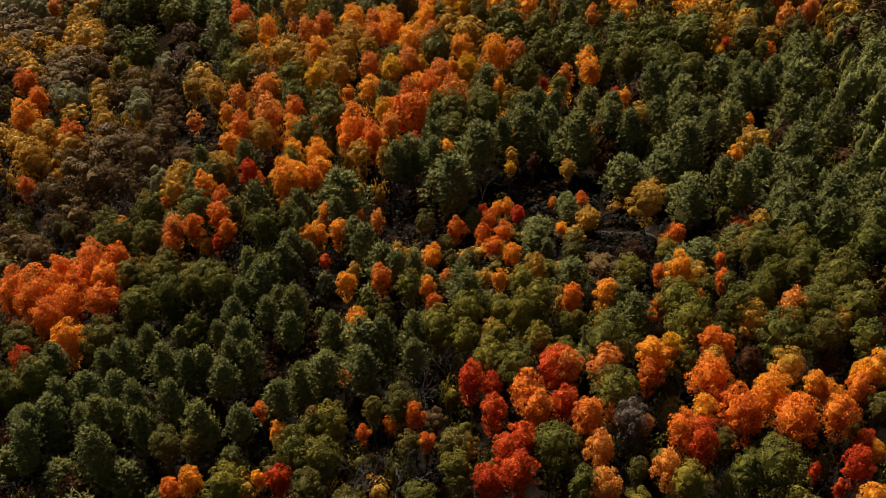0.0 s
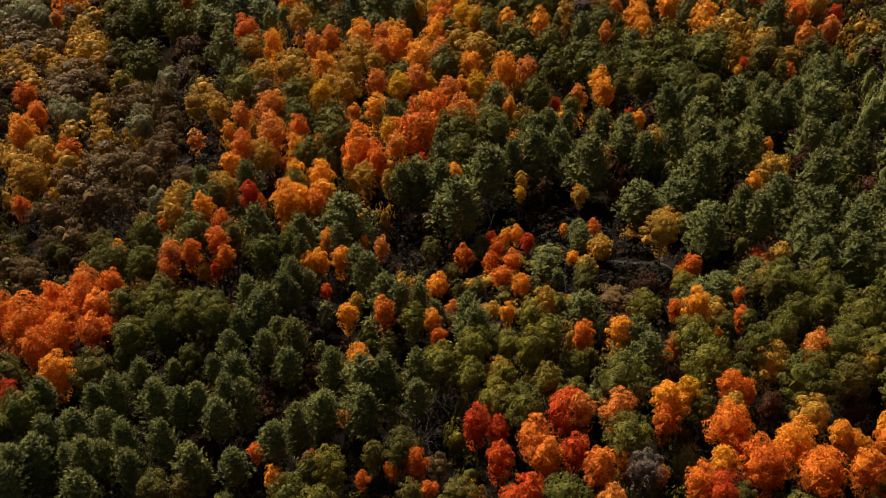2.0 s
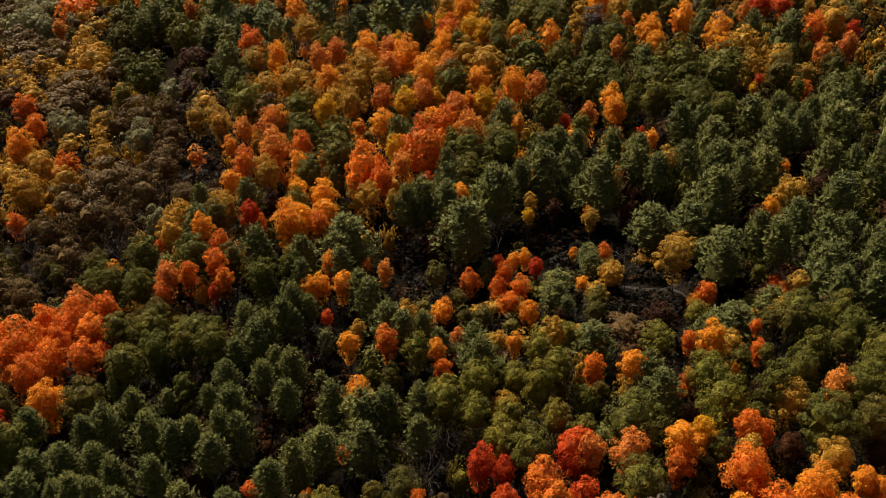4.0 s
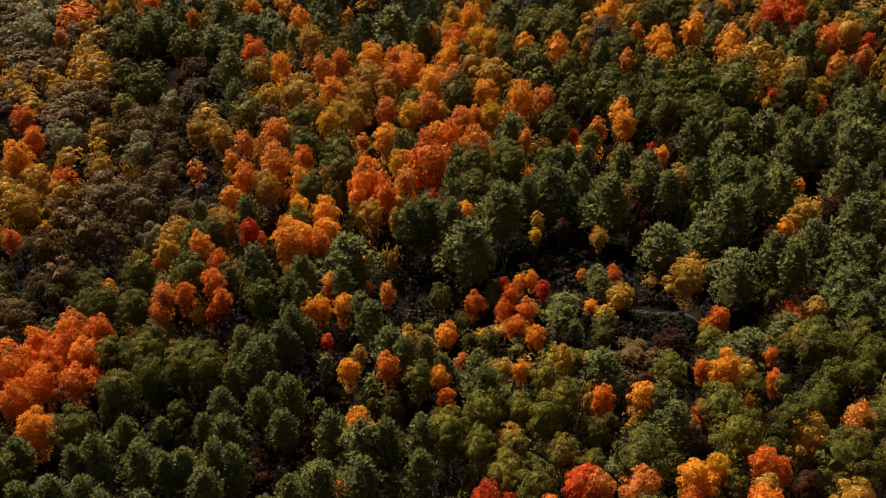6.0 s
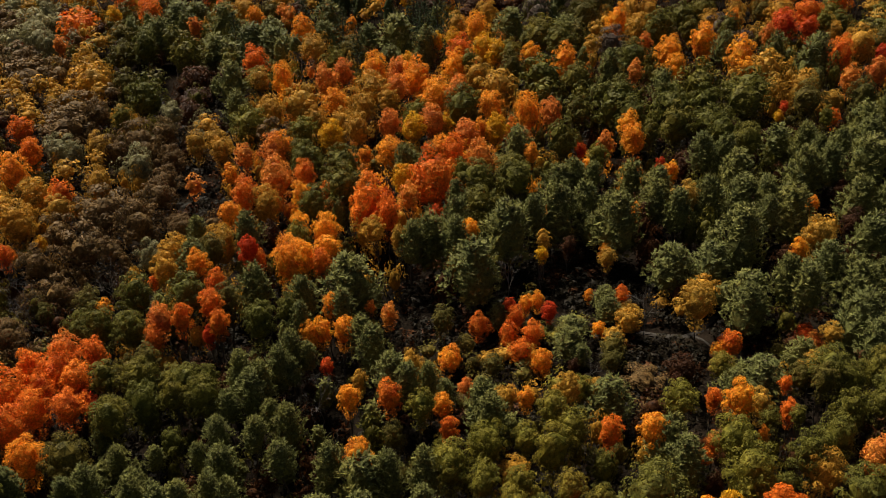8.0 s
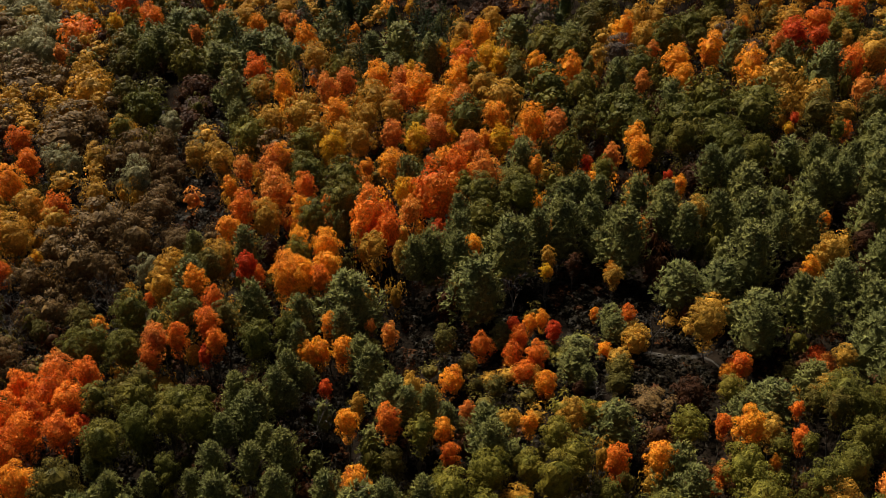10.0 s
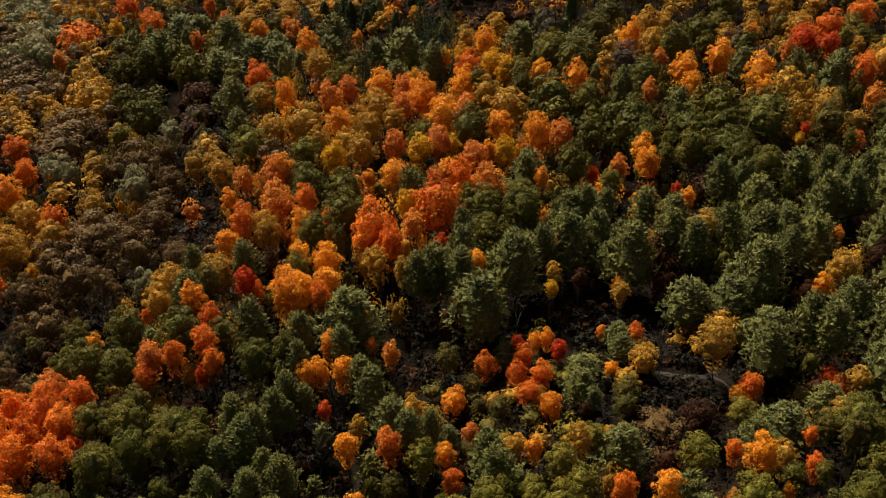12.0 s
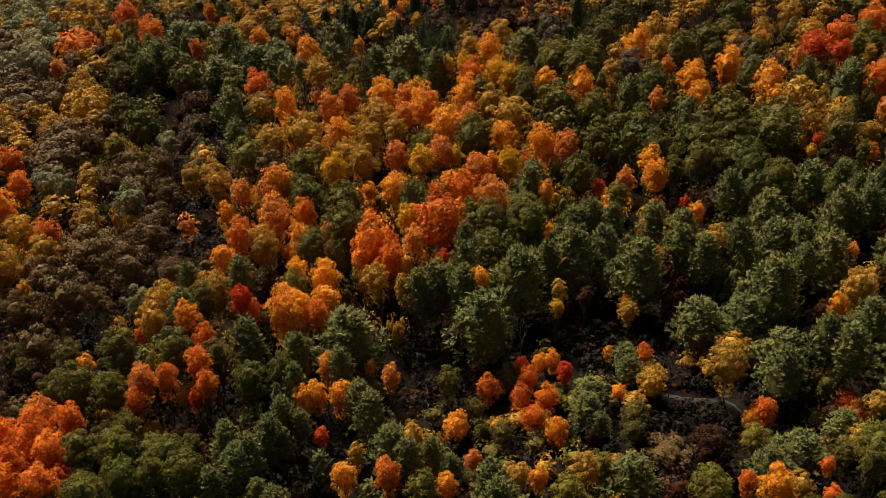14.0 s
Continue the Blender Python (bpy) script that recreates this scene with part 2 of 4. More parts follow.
def rounded_crown(rng, radius, low, high, lobes, leaves, leaf, flat=0.75, loose=0.12, taper=0.0, puff=(0.24, 0.46), core=0.62, ruffle=0.24):
    """Leaves on the outside of many rounded lobes, which sit on a dome round a denser core.
    Returns the mesh and the lobes' centres."""
    middle, half = (low + high) / 2, (high - low) / 2
    k = np.arange(lobes) + 0.5
    up = np.clip(1 - 1.72 * k / lobes + rng.normal(size=lobes) * 0.12, -0.9, 1)
    turn = k * 2.39996 + rng.uniform(0, 6) + rng.normal(size=lobes) * 0.35
    ring = np.sqrt(np.maximum(0, 1 - up**2))
    lean = rng.uniform(0, 6.28)
    wide = radius * (1 - taper * np.clip((up + 0.6) / 1.6, 0, 1)) * (1 + 0.16 * np.cos(turn - lean) + 0.1 * np.cos(2 * turn + lean))
    out = rng.uniform(0.6, 0.92, lobes)
    heart = np.stack([ring * np.cos(turn) * wide * out, ring * np.sin(turn) * wide * out, middle + up * half * rng.uniform(0.62, 0.88, lobes)], 1)
    size = radius * rng.uniform(*puff, lobes) * (1 - 0.35 * taper) * np.where(up < -0.2, 0.75, 1.0)
    heart = np.vstack([heart, [[0, 0, middle - 0.1 * half]]])
    size = np.append(size, radius * 0.55)
    pick = rng.choice(len(heart), size=leaves * 3, p=size**2 / (size**2).sum())
    way = unit(rng.normal(size=(leaves * 3, 3)))
    way[:, 2] = np.where(way[:, 2] < -0.35, -way[:, 2], way[:, 2])
    place = heart[pick] + way * (size[pick] * rng.uniform(0.82, 1.0 + loose, leaves * 3))[:, None] * np.array([1, 1, flat])
    near = np.linalg.norm((place[:, None] - heart[None]) / np.array([1, 1, flat]), axis=2) / size[None]
    near[np.arange(len(pick)), pick] = 9
    keep = np.flatnonzero(near.min(1) > 0.84)[:leaves]
    outward = unit((place[keep] - np.array([0, 0, middle - 0.3 * half])) / np.array([radius, radius, half]))
    normals = unit(1.0 * way[keep] + 0.4 * outward + ruffle * rng.normal(size=(len(keep), 3)))
    verts, faces = leaf_mesh(place[keep], normals, leaf * rng.uniform(0.6, 1.35, len(keep)), rng)
    n = leaves // 14
    turn, drop = rng.uniform(0, 6.283, n), rng.uniform(0, 1, n)
    ring = radius * rng.uniform(0.15, 0.75, n) * (1 - 0.6 * drop)
    skirt = np.stack([ring * np.cos(turn), ring * np.sin(turn), low + half * (0.35 - 0.5 * drop)], 1)
    v2, f2 = leaf_mesh(skirt, unit(rng.normal(size=skirt.shape) + np.array([0, 0, 0.6])), leaf * rng.uniform(0.8, 1.6, n), rng)
    verts, faces = np.vstack([verts, v2]), np.vstack([faces, f2 + len(verts)])
    if not core:
        return verts, faces, heart[:-1]
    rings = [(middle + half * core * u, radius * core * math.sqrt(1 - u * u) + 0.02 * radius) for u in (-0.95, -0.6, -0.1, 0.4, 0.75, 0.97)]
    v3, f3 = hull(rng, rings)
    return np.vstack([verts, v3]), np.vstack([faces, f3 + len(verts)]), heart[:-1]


def trunk_mesh(rng, top, girth, targets, start=0.35):
    """A tapered, slightly bent trunk with limbs that reach into the crown."""
    verts, faces = [], []
    spots = [Vector((0.25 * rng.normal() * (k > 0), 0.25 * rng.normal() * (k > 0), -0.5 + (top + 0.5) * k / 5)) for k in range(6)]
    for k in range(5):
        tube(verts, faces, spots[k], spots[k + 1], girth * (1.25 if k == 0 else 1 - 0.17 * k), girth * (1 - 0.17 * (k + 1)), 7)
    for goal in targets:
        from_z = min(top * rng.uniform(start, 0.75), goal[2] * 0.8)
        f = (from_z + 0.5) / (top + 0.5) * 5
        root = spots[int(f)].lerp(spots[min(5, int(f) + 1)], f - int(f))
        bend = root.lerp(Vector(goal), 0.5) + Vector((0, 0, -0.06 * top * rng.uniform(0, 1)))
        tube(verts, faces, root, bend, girth * 0.36, girth * 0.22, 4)
        tube(verts, faces, bend, goal, girth * 0.22, girth * 0.06, 4)
    return verts, faces


def needle_crown(rng, radius, low, top, whorls, branches, blade, rise=(0.0, 0.9), power=0.55, tufts=6, blades=7):
    """Whorls of boughs that end in plumes of needles."""
    base, tip, width = [], [], []
    limbs = []
    for w in range(whorls):
        u = (w + rng.uniform(-0.2, 0.2)) / (whorls - 1)
        u = min(1.0, max(0.0, u))
        z = low + (top - low) * u * 0.94
        reach = radius * (1 - u) ** power * (0.75 + 0.25 * min(1, 4 * u + 0.2)) + 0.35
        count = max(3, int(round(branches * (1 - 0.45 * u))))
        turn = rng.uniform(0, 6.28)
        for b in range(count):
            a = turn + 6.283 * b / count + rng.normal() * 0.2
            long = reach * rng.uniform(0.7, 1.15)
            slope = rise[0] + (rise[1] - rise[0]) * u + rng.normal() * 0.1
            out = np.array([math.cos(a), math.sin(a), 0.0])
            side = np.array([-math.sin(a), math.cos(a), 0.0])
            limbs.append((z, out * long * 0.8 + np.array([0, 0, z + long * 0.75 * slope])))
            n = max(3, int(round(tufts * (0.45 + 0.55 * long / radius))))
            for k in range(n):
                f = 0.3 + 0.7 * (k + rng.uniform(0.2, 0.8)) / n
                spread = rng.normal() * 0.3 * long * (1.1 - f)
                spot = out * long * f + side * spread + np.array([0, 0, z + long * f * (slope + 0.3 * (f - 0.5)) + rng.normal() * 0.12])
                heading = out * 0.75 + side * (0.9 * spread / long + 0.3 * rng.normal()) + np.array([0, 0, 0.35 + slope * 0.8])
                for q in range(blades):
                    way = heading + 0.62 * rng.normal(size=3)
                    way /= np.linalg.norm(way)
                    base.append(spot - way * blade * 0.2)
                    tip.append(spot + way * blade * rng.uniform(0.6, 1.15))
                    width.append(blade * rng.uniform(0.16, 0.3))
    base, tip, width = np.array(base), np.array(tip), np.array(width)
    flat = unit(np.cross(tip - base, rng.normal(size=base.shape) + np.array([0, 0, 1.2])))
    verts = np.stack([base - flat * width[:, None] * 0.5, tip, base + flat * width[:, None] * 0.5], 1).reshape(-1, 3)
    return verts, np.arange(len(verts)).reshape(-1, 3), limbs


def plume_crown(rng, radius, low, top, brushes, blades, blade):
    """The crown of a white pine: tiers of upturned brushes of needles that clothe a broad cone. Returns the mesh and the boughs."""
    tall = top - low
    base, tip, wide, face, limbs = [], [], [], [], []
    lean, squash, tiers = rng.uniform(0, 6.283), rng.uniform(0.06, 0.18), rng.uniform(4.2, 5.8)
    spin = rng.uniform(0, 6.283, 12)

    def profile(u):
        return radius * min(0.66 + 1.1 * u, (max(0.0, 1 - u) / 0.72) ** 0.52)

    for i in range(brushes):
        u = min(0.985, ((i + rng.uniform(0, 1)) / brushes) ** 0.82)
        a = i * 2.39996 + rng.normal() * 0.25
        tier = u * tiers
        bough = math.cos((5 + int(tier) % 2) * a + spin[int(tier)])
        scallop = 0.17 * (1 - 2 * (tier % 1)) + 0.16 * bough
        reach = profile(u) * (0.92 + scallop + 0.06 * rng.normal()) * (1 + squash * math.cos(a - lean)) + 0.02 * radius
        out = np.array([math.cos(a), math.sin(a), 0.0])
        side = np.array([-math.sin(a), math.cos(a), 0.0])
        spot = out * reach + np.array([0, 0, low + tall * u * 0.92 + 0.05 * radius * (bough + rng.normal())])
        if i % 9 == 0:
            limbs.append((max(low, spot[2] - 0.5 * reach), spot))
        way = unit(out * (0.85 - 0.55 * u) + side * 0.22 * rng.normal() + np.array([0, 0, 0.45 + 0.8 * u + 0.12 * rng.normal()]))
        normal = unit(out * (0.95 - 0.6 * u) + np.array([0, 0, 0.2 + 0.95 * u]) + 0.16 * rng.normal(size=3))
        long = blade * rng.uniform(0.75, 1.3)
        for q in range(blades):
            g = (q + rng.uniform(0, 1)) / blades
            heading = unit(way + unit(rng.normal(size=3)) * 0.62)
            heading = unit(heading - 0.6 * np.dot(heading, normal) * normal)
            at = spot + way * long * (0.75 * g - 0.55) + side * (0.16 * long * rng.normal())
            base.append(at)
            tip.append(at + heading * long * rng.uniform(0.5, 0.85))
            wide.append(long * rng.uniform(0.2, 0.32))
            face.append(normal)
    base, tip, wide = np.array(base), np.array(tip), np.array(wide)
    flat = unit(np.cross(tip - base, np.array(face)))
    verts = np.stack([base - flat * wide[:, None] * 0.5, tip, base + flat * wide[:, None] * 0.5], 1)
    turned = np.einsum("ij,ij->i", np.cross(verts[:, 1] - verts[:, 0], verts[:, 2] - verts[:, 0]), np.array(face)) < 0
    verts[turned] = verts[turned][:, ::-1]
    verts = verts.reshape(-1, 3)
    faces = np.arange(len(verts)).reshape(-1, 3)
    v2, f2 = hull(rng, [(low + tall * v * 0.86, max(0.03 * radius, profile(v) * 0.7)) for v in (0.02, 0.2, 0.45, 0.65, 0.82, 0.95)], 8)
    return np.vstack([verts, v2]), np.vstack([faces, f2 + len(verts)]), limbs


def bare_branches(rng, height, spread, twig):
    """Forked bare limbs and twigs of a leafless tree."""
    verts, faces = [], []

    def grow(a, way, long, r, depth):
        b = a + way * long
        tube(verts, faces, a, b, r, r * 0.66, 4 if depth > 2 else 3)
        if depth == 0:
            return
        for k in range(3 if depth > 1 else 4):
            turn = (way + Vector(rng.normal(size=3)) * 0.48 + Vector((0, 0, 0.12))).normalized()
            grow(a.lerp(b, rng.uniform(0.55, 1.0)), turn, long * rng.uniform(0.55, 0.78), max(r * 0.55, twig), depth - 1)

    for k in range(7):
        a = 6.283 * k / 7 + rng.normal() * 0.3
        z = height * (0.35 + 0.5 * k / 7)
        way = Vector((math.cos(a) * spread, math.sin(a) * spread, 1.0)).normalized()
        grow(Vector((0, 0, z)), way, height * 0.2 * (1.1 - 0.5 * k / 7), height * 0.0042, 3)
    return verts, faces


# Each kind: name, category, leaf colour, builder, label, group
KINDS = {
    "P": ("pine_tree", "pine tree", "pine", "pine", "white pine with feathery grey-green plumes of needles", "pines of the forest"),
    "F": ("spruce_tree", "spruce tree", "spruce", "spruce", "slender dark green spruce in the dense forest", "spruces of the forest"),
    "G": ("oak_tree", "oak tree", "oak", "lobed", "oak with a rounded dark olive-green crown", "green oaks"),
    "L": ("ash_tree", "ash tree", "ash", "lobed", "broadleaf tree with a light yellow-green crown", "yellow-green broadleaf trees"),
    "U": ("beech_tree", "beech tree", "olive", "lobed", "broadleaf tree with dull olive-brown fading leaves", "fading broadleaf trees"),
    "Y": ("birch_tree", "birch tree", "gold", "maple", "birch with a bright golden-yellow autumn crown", "golden birches"),
    "A": ("maple_tree", "maple tree", "amber", "maple", "maple with an amber autumn crown", "amber maples"),
    "O": ("maple_tree", "maple tree", "orange", "maple", "maple with a glowing orange autumn crown", "orange maples"),
    "R": ("maple_tree", "maple tree", "red", "maple", "maple with a scarlet red autumn crown", "red maples"),
    "T": ("maple_tree", "maple tree", "terracotta", "maple", "maple with a terracotta red-orange crown", "terracotta maples"),
    "C": ("cherry_tree", "cherry tree", "copper", "maple", "broadleaf tree with a copper-coloured autumn crown", "copper-leaved trees"),
    "M": ("hickory_tree", "hickory tree", "mixed", "lobed", "hickory with half-turned brown and gold leaves", "half-turned hickories"),
    "B": ("locust_tree", "locust tree", "taupe", "thin", "thinning broadleaf tree with withered taupe leaves", "withered trees"),
    "K": ("sumac_tree", "sumac tree", "maroon", "maple", "small tree with maroon-brown leaves, their colour darkened for shade", "maroon trees"),
    "S": ("willow_tree", "willow tree", "silver", "willow", "willow with a pale silvery grey-green crown", "silvery willows"),
    "W": ("elm_tree", "elm tree", "mauve", "thin", "nearly leafless tree with mauve-grey fine twigs", "leafless trees"),
    "D": ("bare_tree", "bare tree", "", "bare", "leafless tree with bare pale grey branches", "leafless trees"),
}
# Reference width, height over width, and the share of the height below the crown
SIZES = {
    "shrub": (4.0, 1.35, 0.04), "low": (7.0, 1.8, 0.2), "middle": (6.0, 2.4, 0.36), "slender": (4.5, 3.1, 0.5), "pole": (3.2, 4.2, 0.64),
    "low_pine": (6.5, 1.9, 0.2), "middle_pine": (6.0, 2.5, 0.4), "slender_pine": (4.5, 3.4, 0.56),
}


def size_for(shape, wide, tall):
    """The reference whose proportions lie nearest."""
    pines = shape in ("pine", "spruce")
    return min((n for n in SIZES if n.endswith("pine") == pines), key=lambda n: abs(math.log(tall / wide / SIZES[n][1])))


SHAPES = {
    "lobed": dict(lobes=56, leaf=0.2, flat=0.9, loose=0.06, puff=(0.15, 0.3), ruffle=0.34),
    "maple": dict(lobes=52, leaf=0.21, flat=1.05, loose=0.3, taper=0.2, puff=(0.14, 0.3), ruffle=0.45),
    "thin": dict(lobes=36, leaf=0.195, flat=0.95, loose=0.1, puff=(0.17, 0.32), core=0.5, ruffle=0.36),
    "willow": dict(lobes=18, leaf=0.2, flat=1.1, loose=0.1),
}
templates = {}


def template(kind, size, variant, far):
    """A tree of that kind at its reference size: an empty at its foot with trunk and crown."""
    key = (kind, size, variant, far)
    if key in templates:
        return templates[key]
    name, category, colour, shape, label, group = KINDS[kind]
    rng = np.random.default_rng(1000 * (sum(map(ord, kind)) + 7 * list(SIZES).index(size)) + variant)
    wide, aspect, low = SIZES[size]
    tall = wide * aspect
    r = wide / 2
    ob = new(name)
    bark = BARK_GREY
    if shape == "pine":
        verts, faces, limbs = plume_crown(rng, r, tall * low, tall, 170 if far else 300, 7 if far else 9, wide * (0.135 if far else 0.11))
        tv, tf = trunk_mesh(rng, tall * 0.93, 0.2, [])
        for z, goal in limbs:
            tube(tv, tf, (0, 0, z), goal, 0.06, 0.02, 3)
        bark = BARK_DARK
    elif shape == "spruce":
        verts, faces, limbs = needle_crown(rng, r, tall * low * 0.6, tall, 14, 7, 0.6, rise=(-0.35, 0.35), power=0.85, tufts=5, blades=6)
        tv, tf = trunk_mesh(rng, tall * 0.96, 0.2, [])
        bark = BARK_DARK
    elif shape == "bare":
        verts, faces = bare_branches(rng, tall, 0.75, 0.012)
        tv, tf = trunk_mesh(rng, tall * 0.9, tall * 0.008, [])
        bark = BARK_PALE
    else:
        plan = dict(SHAPES[shape])
        count = int((2300 if far else 4400) * min(1.0, (wide / 6.5) ** 1.3))
        plan["lobes"], plan["leaf"] = int(plan["lobes"] * (0.6 + 0.4 * wide / 7)), plan["leaf"] * (0.55 + 0.45 * wide / 7) * (1.3 if far else 1.0)
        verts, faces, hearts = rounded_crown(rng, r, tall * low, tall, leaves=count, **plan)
        tv, tf = trunk_mesh(rng, tall * 0.72, tall * 0.011, hearts[:: 2 if shape != "thin" else 1])
    linked("trunk", tv, tf, bark, ob)
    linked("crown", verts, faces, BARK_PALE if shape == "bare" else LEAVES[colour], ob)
    tagged(ob, "", category, group)
    templates[key] = ob
    return ob


planted = []


def plant(kind, x, y, wide, tall, rng):
    shape = KINDS[kind][3]
    size = size_for(shape, wide, tall)
    ref = (SIZES[size][0], SIZES[size][0] * SIZES[size][1])
    source = template(kind, size, int(rng.integers(4)), y > 205)
    s, h = wide / ref[0], tall / ref[1]
    m = pose(x, y, ground_height(x, y), rng.normal() * 1.5, rng.normal() * 1.5, rng.uniform(0, 360))
    ob = copy_thing(source, m @ Matrix.Diagonal((s * rng.uniform(0.93, 1.07), s * rng.uniform(0.93, 1.07), h, 1)))
    label = KINDS[kind][4]
    state = "broad " if wide > 7.5 else "young " if tall < 8.5 else "narrow " if wide < 3.4 else ""
    tagged(ob, state + label)
    planted.append((x, y, wide, tall, kind))


def stand(kind, rows):
    """Trees of one kind: x, y, width of the crown, height."""
    rng = np.random.default_rng(int(abs(rows[0][0]) * 100) + len(rows))
    for x, y, wide, tall in rows:
        plant(kind, x, y, wide, tall, rng)


build_ground()
build_trail("trail", TRAIL, 1.2, "pale worn gravel footpath through the clearing")
build_trail("side_trail", BRANCH, 0.7, "narrow gravel footpath that forks off the trail")

# ---- trees: stand by stand ----
stand("S", [
    (-53.4, 182.9, 5.2, 10.8), (-87.7, 234.2, 7.2, 13.0), (-81.4, 228.3, 4.9, 13.0), (-65.8, 221.4, 7.4, 13.0), (-66.3, 252.5, 4.8, 10.7), (-64.2, 246.8, 4.5, 13.0),
    (-131.9, 320.9, 9.1, 13.6), (-129.1, 331.0, 12.2, 14.5), (-125.1, 323.8, 8.0, 12.8), (-119.9, 318.5, 5.6, 11.2), (-130.9, 348.2, 8.4, 13.0), (-145.8, 371.4, 11.3, 14.5),
])
stand("O", [
    (-32.2, 92.2, 3.3, 10.8), (-22.2, 106.3, 2.6, 9.5), (-14.9, 104.4, 2.3, 9.5), (-7.9, 99.8, 2.2, 9.5), (-4.3, 100.9, 2.5, 9.5), (-0.9, 100.3, 3.6, 12.0),
    (0.5, 96.6, 2.6, 9.5), (31.7, 90.2, 4.8, 14.5), (38.6, 100.6, 6.4, 14.5), (40.5, 108.9, 4.1, 13.7), (40.9, 93.6, 6.5, 14.5), (42.3, 108.2, 3.6, 11.9),
    (46.5, 91.6, 6.4, 14.5), (51.4, 90.3, 4.8, 14.5), (56.3, 97.3, 3.8, 12.5), (-58.1, 135.8, 6.4, 14.5), (-51.7, 134.6, 5.3, 14.5), (2.3, 128.2, 3.1, 10.0),
    (23.5, 122.3, 3.9, 13.1), (34.1, 118.7, 2.4, 9.5), (38.6, 131.2, 2.8, 9.5), (47.6, 127.2, 3.0, 9.8), (48.7, 132.3, 2.0, 9.5), (-69.1, 141.2, 7.3, 14.9),
])
stand("O", [
    (-63.3, 138.4, 9.9, 16.0), (-62.7, 146.4, 5.6, 13.5), (-57.6, 145.2, 7.3, 14.5), (-57.5, 139.2, 4.4, 14.5), (-54.7, 139.4, 3.1, 10.0), (-53.2, 141.0, 5.3, 14.5),
    (-51.9, 147.4, 4.6, 14.5), (-40.9, 155.9, 4.3, 14.5), (-36.6, 159.3, 4.9, 14.5), (-34.6, 155.2, 3.8, 12.8), (13.1, 157.9, 3.4, 7.0), (13.4, 149.9, 3.7, 6.0),
    (15.4, 152.9, 4.2, 7.0), (30.8, 162.4, 3.4, 6.0), (45.5, 148.2, 4.5, 6.0), (-81.3, 184.1, 4.1, 12.3), (-49.8, 172.1, 2.1, 9.5), (-36.6, 165.0, 4.5, 14.5),
    (-31.6, 176.8, 3.3, 10.6), (-19.8, 170.2, 4.1, 14.0), (-8.6, 185.3, 5.6, 14.5), (-77.9, 206.7, 6.3, 14.5), (-13.2, 191.9, 10.3, 16.0), (3.4, 210.7, 7.5, 14.5),
])
stand("O", [
    (-92.4, 230.2, 6.3, 14.5), (82.6, 216.8, 3.2, 10.2), (-99.5, 243.2, 6.7, 14.5), (93.7, 247.4, 7.1, 14.5), (-49.3, 279.0, 8.3, 14.5), (5.7, 274.4, 7.3, 14.5),
    (65.1, 264.4, 3.1, 10.0), (95.8, 277.8, 8.7, 14.5), (106.0, 286.2, 8.2, 14.5), (-112.5, 327.2, 15.0, 16.0), (-91.3, 331.8, 9.1, 16.0), (-68.2, 328.2, 4.3, 14.5),
    (-104.8, 353.6, 9.6, 16.0), (-76.5, 346.2, 4.5, 14.5),
])
stand("B", [
    (1.7, 102.5, 3.7, 8.5), (-71.5, 159.0, 6.7, 11.1), (31.3, 142.5, 6.6, 4.0), (-76.3, 162.8, 8.2, 12.2), (-74.9, 182.7, 6.8, 12.5), (-68.3, 174.1, 7.7, 10.1),
    (-66.9, 186.7, 10.5, 14.0), (-61.0, 183.5, 5.7, 12.5), (-74.9, 196.2, 8.5, 12.5), (-67.8, 201.4, 13.8, 14.0), (-58.0, 194.1, 9.7, 14.0), (-57.5, 206.3, 7.6, 12.5),
    (-57.4, 212.1, 7.8, 12.5), (-50.3, 194.5, 5.4, 9.7), (-48.6, 189.1, 5.8, 12.5), (-74.7, 232.1, 8.5, 12.5), (-69.6, 236.6, 11.7, 14.0), (-67.0, 231.5, 8.4, 12.5),
    (-60.4, 227.5, 6.2, 10.3), (-37.1, 229.9, 9.8, 14.0), (-92.4, 257.9, 15.9, 14.0), (-91.3, 247.2, 15.3, 14.0), (-85.0, 255.6, 7.8, 12.5), (-63.6, 239.4, 6.5, 12.5),
])
stand("B", [
    (-115.0, 286.7, 15.9, 14.0), (-105.7, 286.5, 10.6, 14.0), (-124.6, 306.1, 13.0, 13.5), (-137.1, 337.5, 12.4, 14.0),
])
stand("C", [
    (21.5, 82.5, 4.5, 14.5), (29.5, 85.7, 3.9, 13.0), (20.5, 104.8, 4.4, 14.5), (20.9, 94.9, 4.1, 13.9), (21.9, 88.6, 4.3, 14.5), (24.6, 104.4, 5.3, 14.5),
    (29.2, 95.6, 2.1, 9.5), (33.1, 107.0, 3.2, 10.3), (-11.4, 112.5, 2.4, 9.5), (36.1, 122.0, 3.0, 9.5), (52.9, 114.0, 4.6, 14.5), (-56.8, 149.5, 5.6, 14.5),
    (-44.0, 154.9, 4.8, 14.5), (-10.6, 160.0, 2.0, 9.5), (-7.3, 156.0, 3.3, 10.9), (4.8, 142.5, 2.9, 5.0), (57.7, 147.2, 4.0, 5.0), (20.5, 183.9, 3.3, 10.8),
    (-33.3, 207.6, 8.1, 14.5), (-20.5, 195.4, 3.0, 9.6), (-5.0, 190.2, 5.1, 14.5), (9.2, 208.4, 7.4, 14.5), (33.6, 206.2, 4.2, 14.4), (-40.2, 214.9, 5.2, 14.5),
])
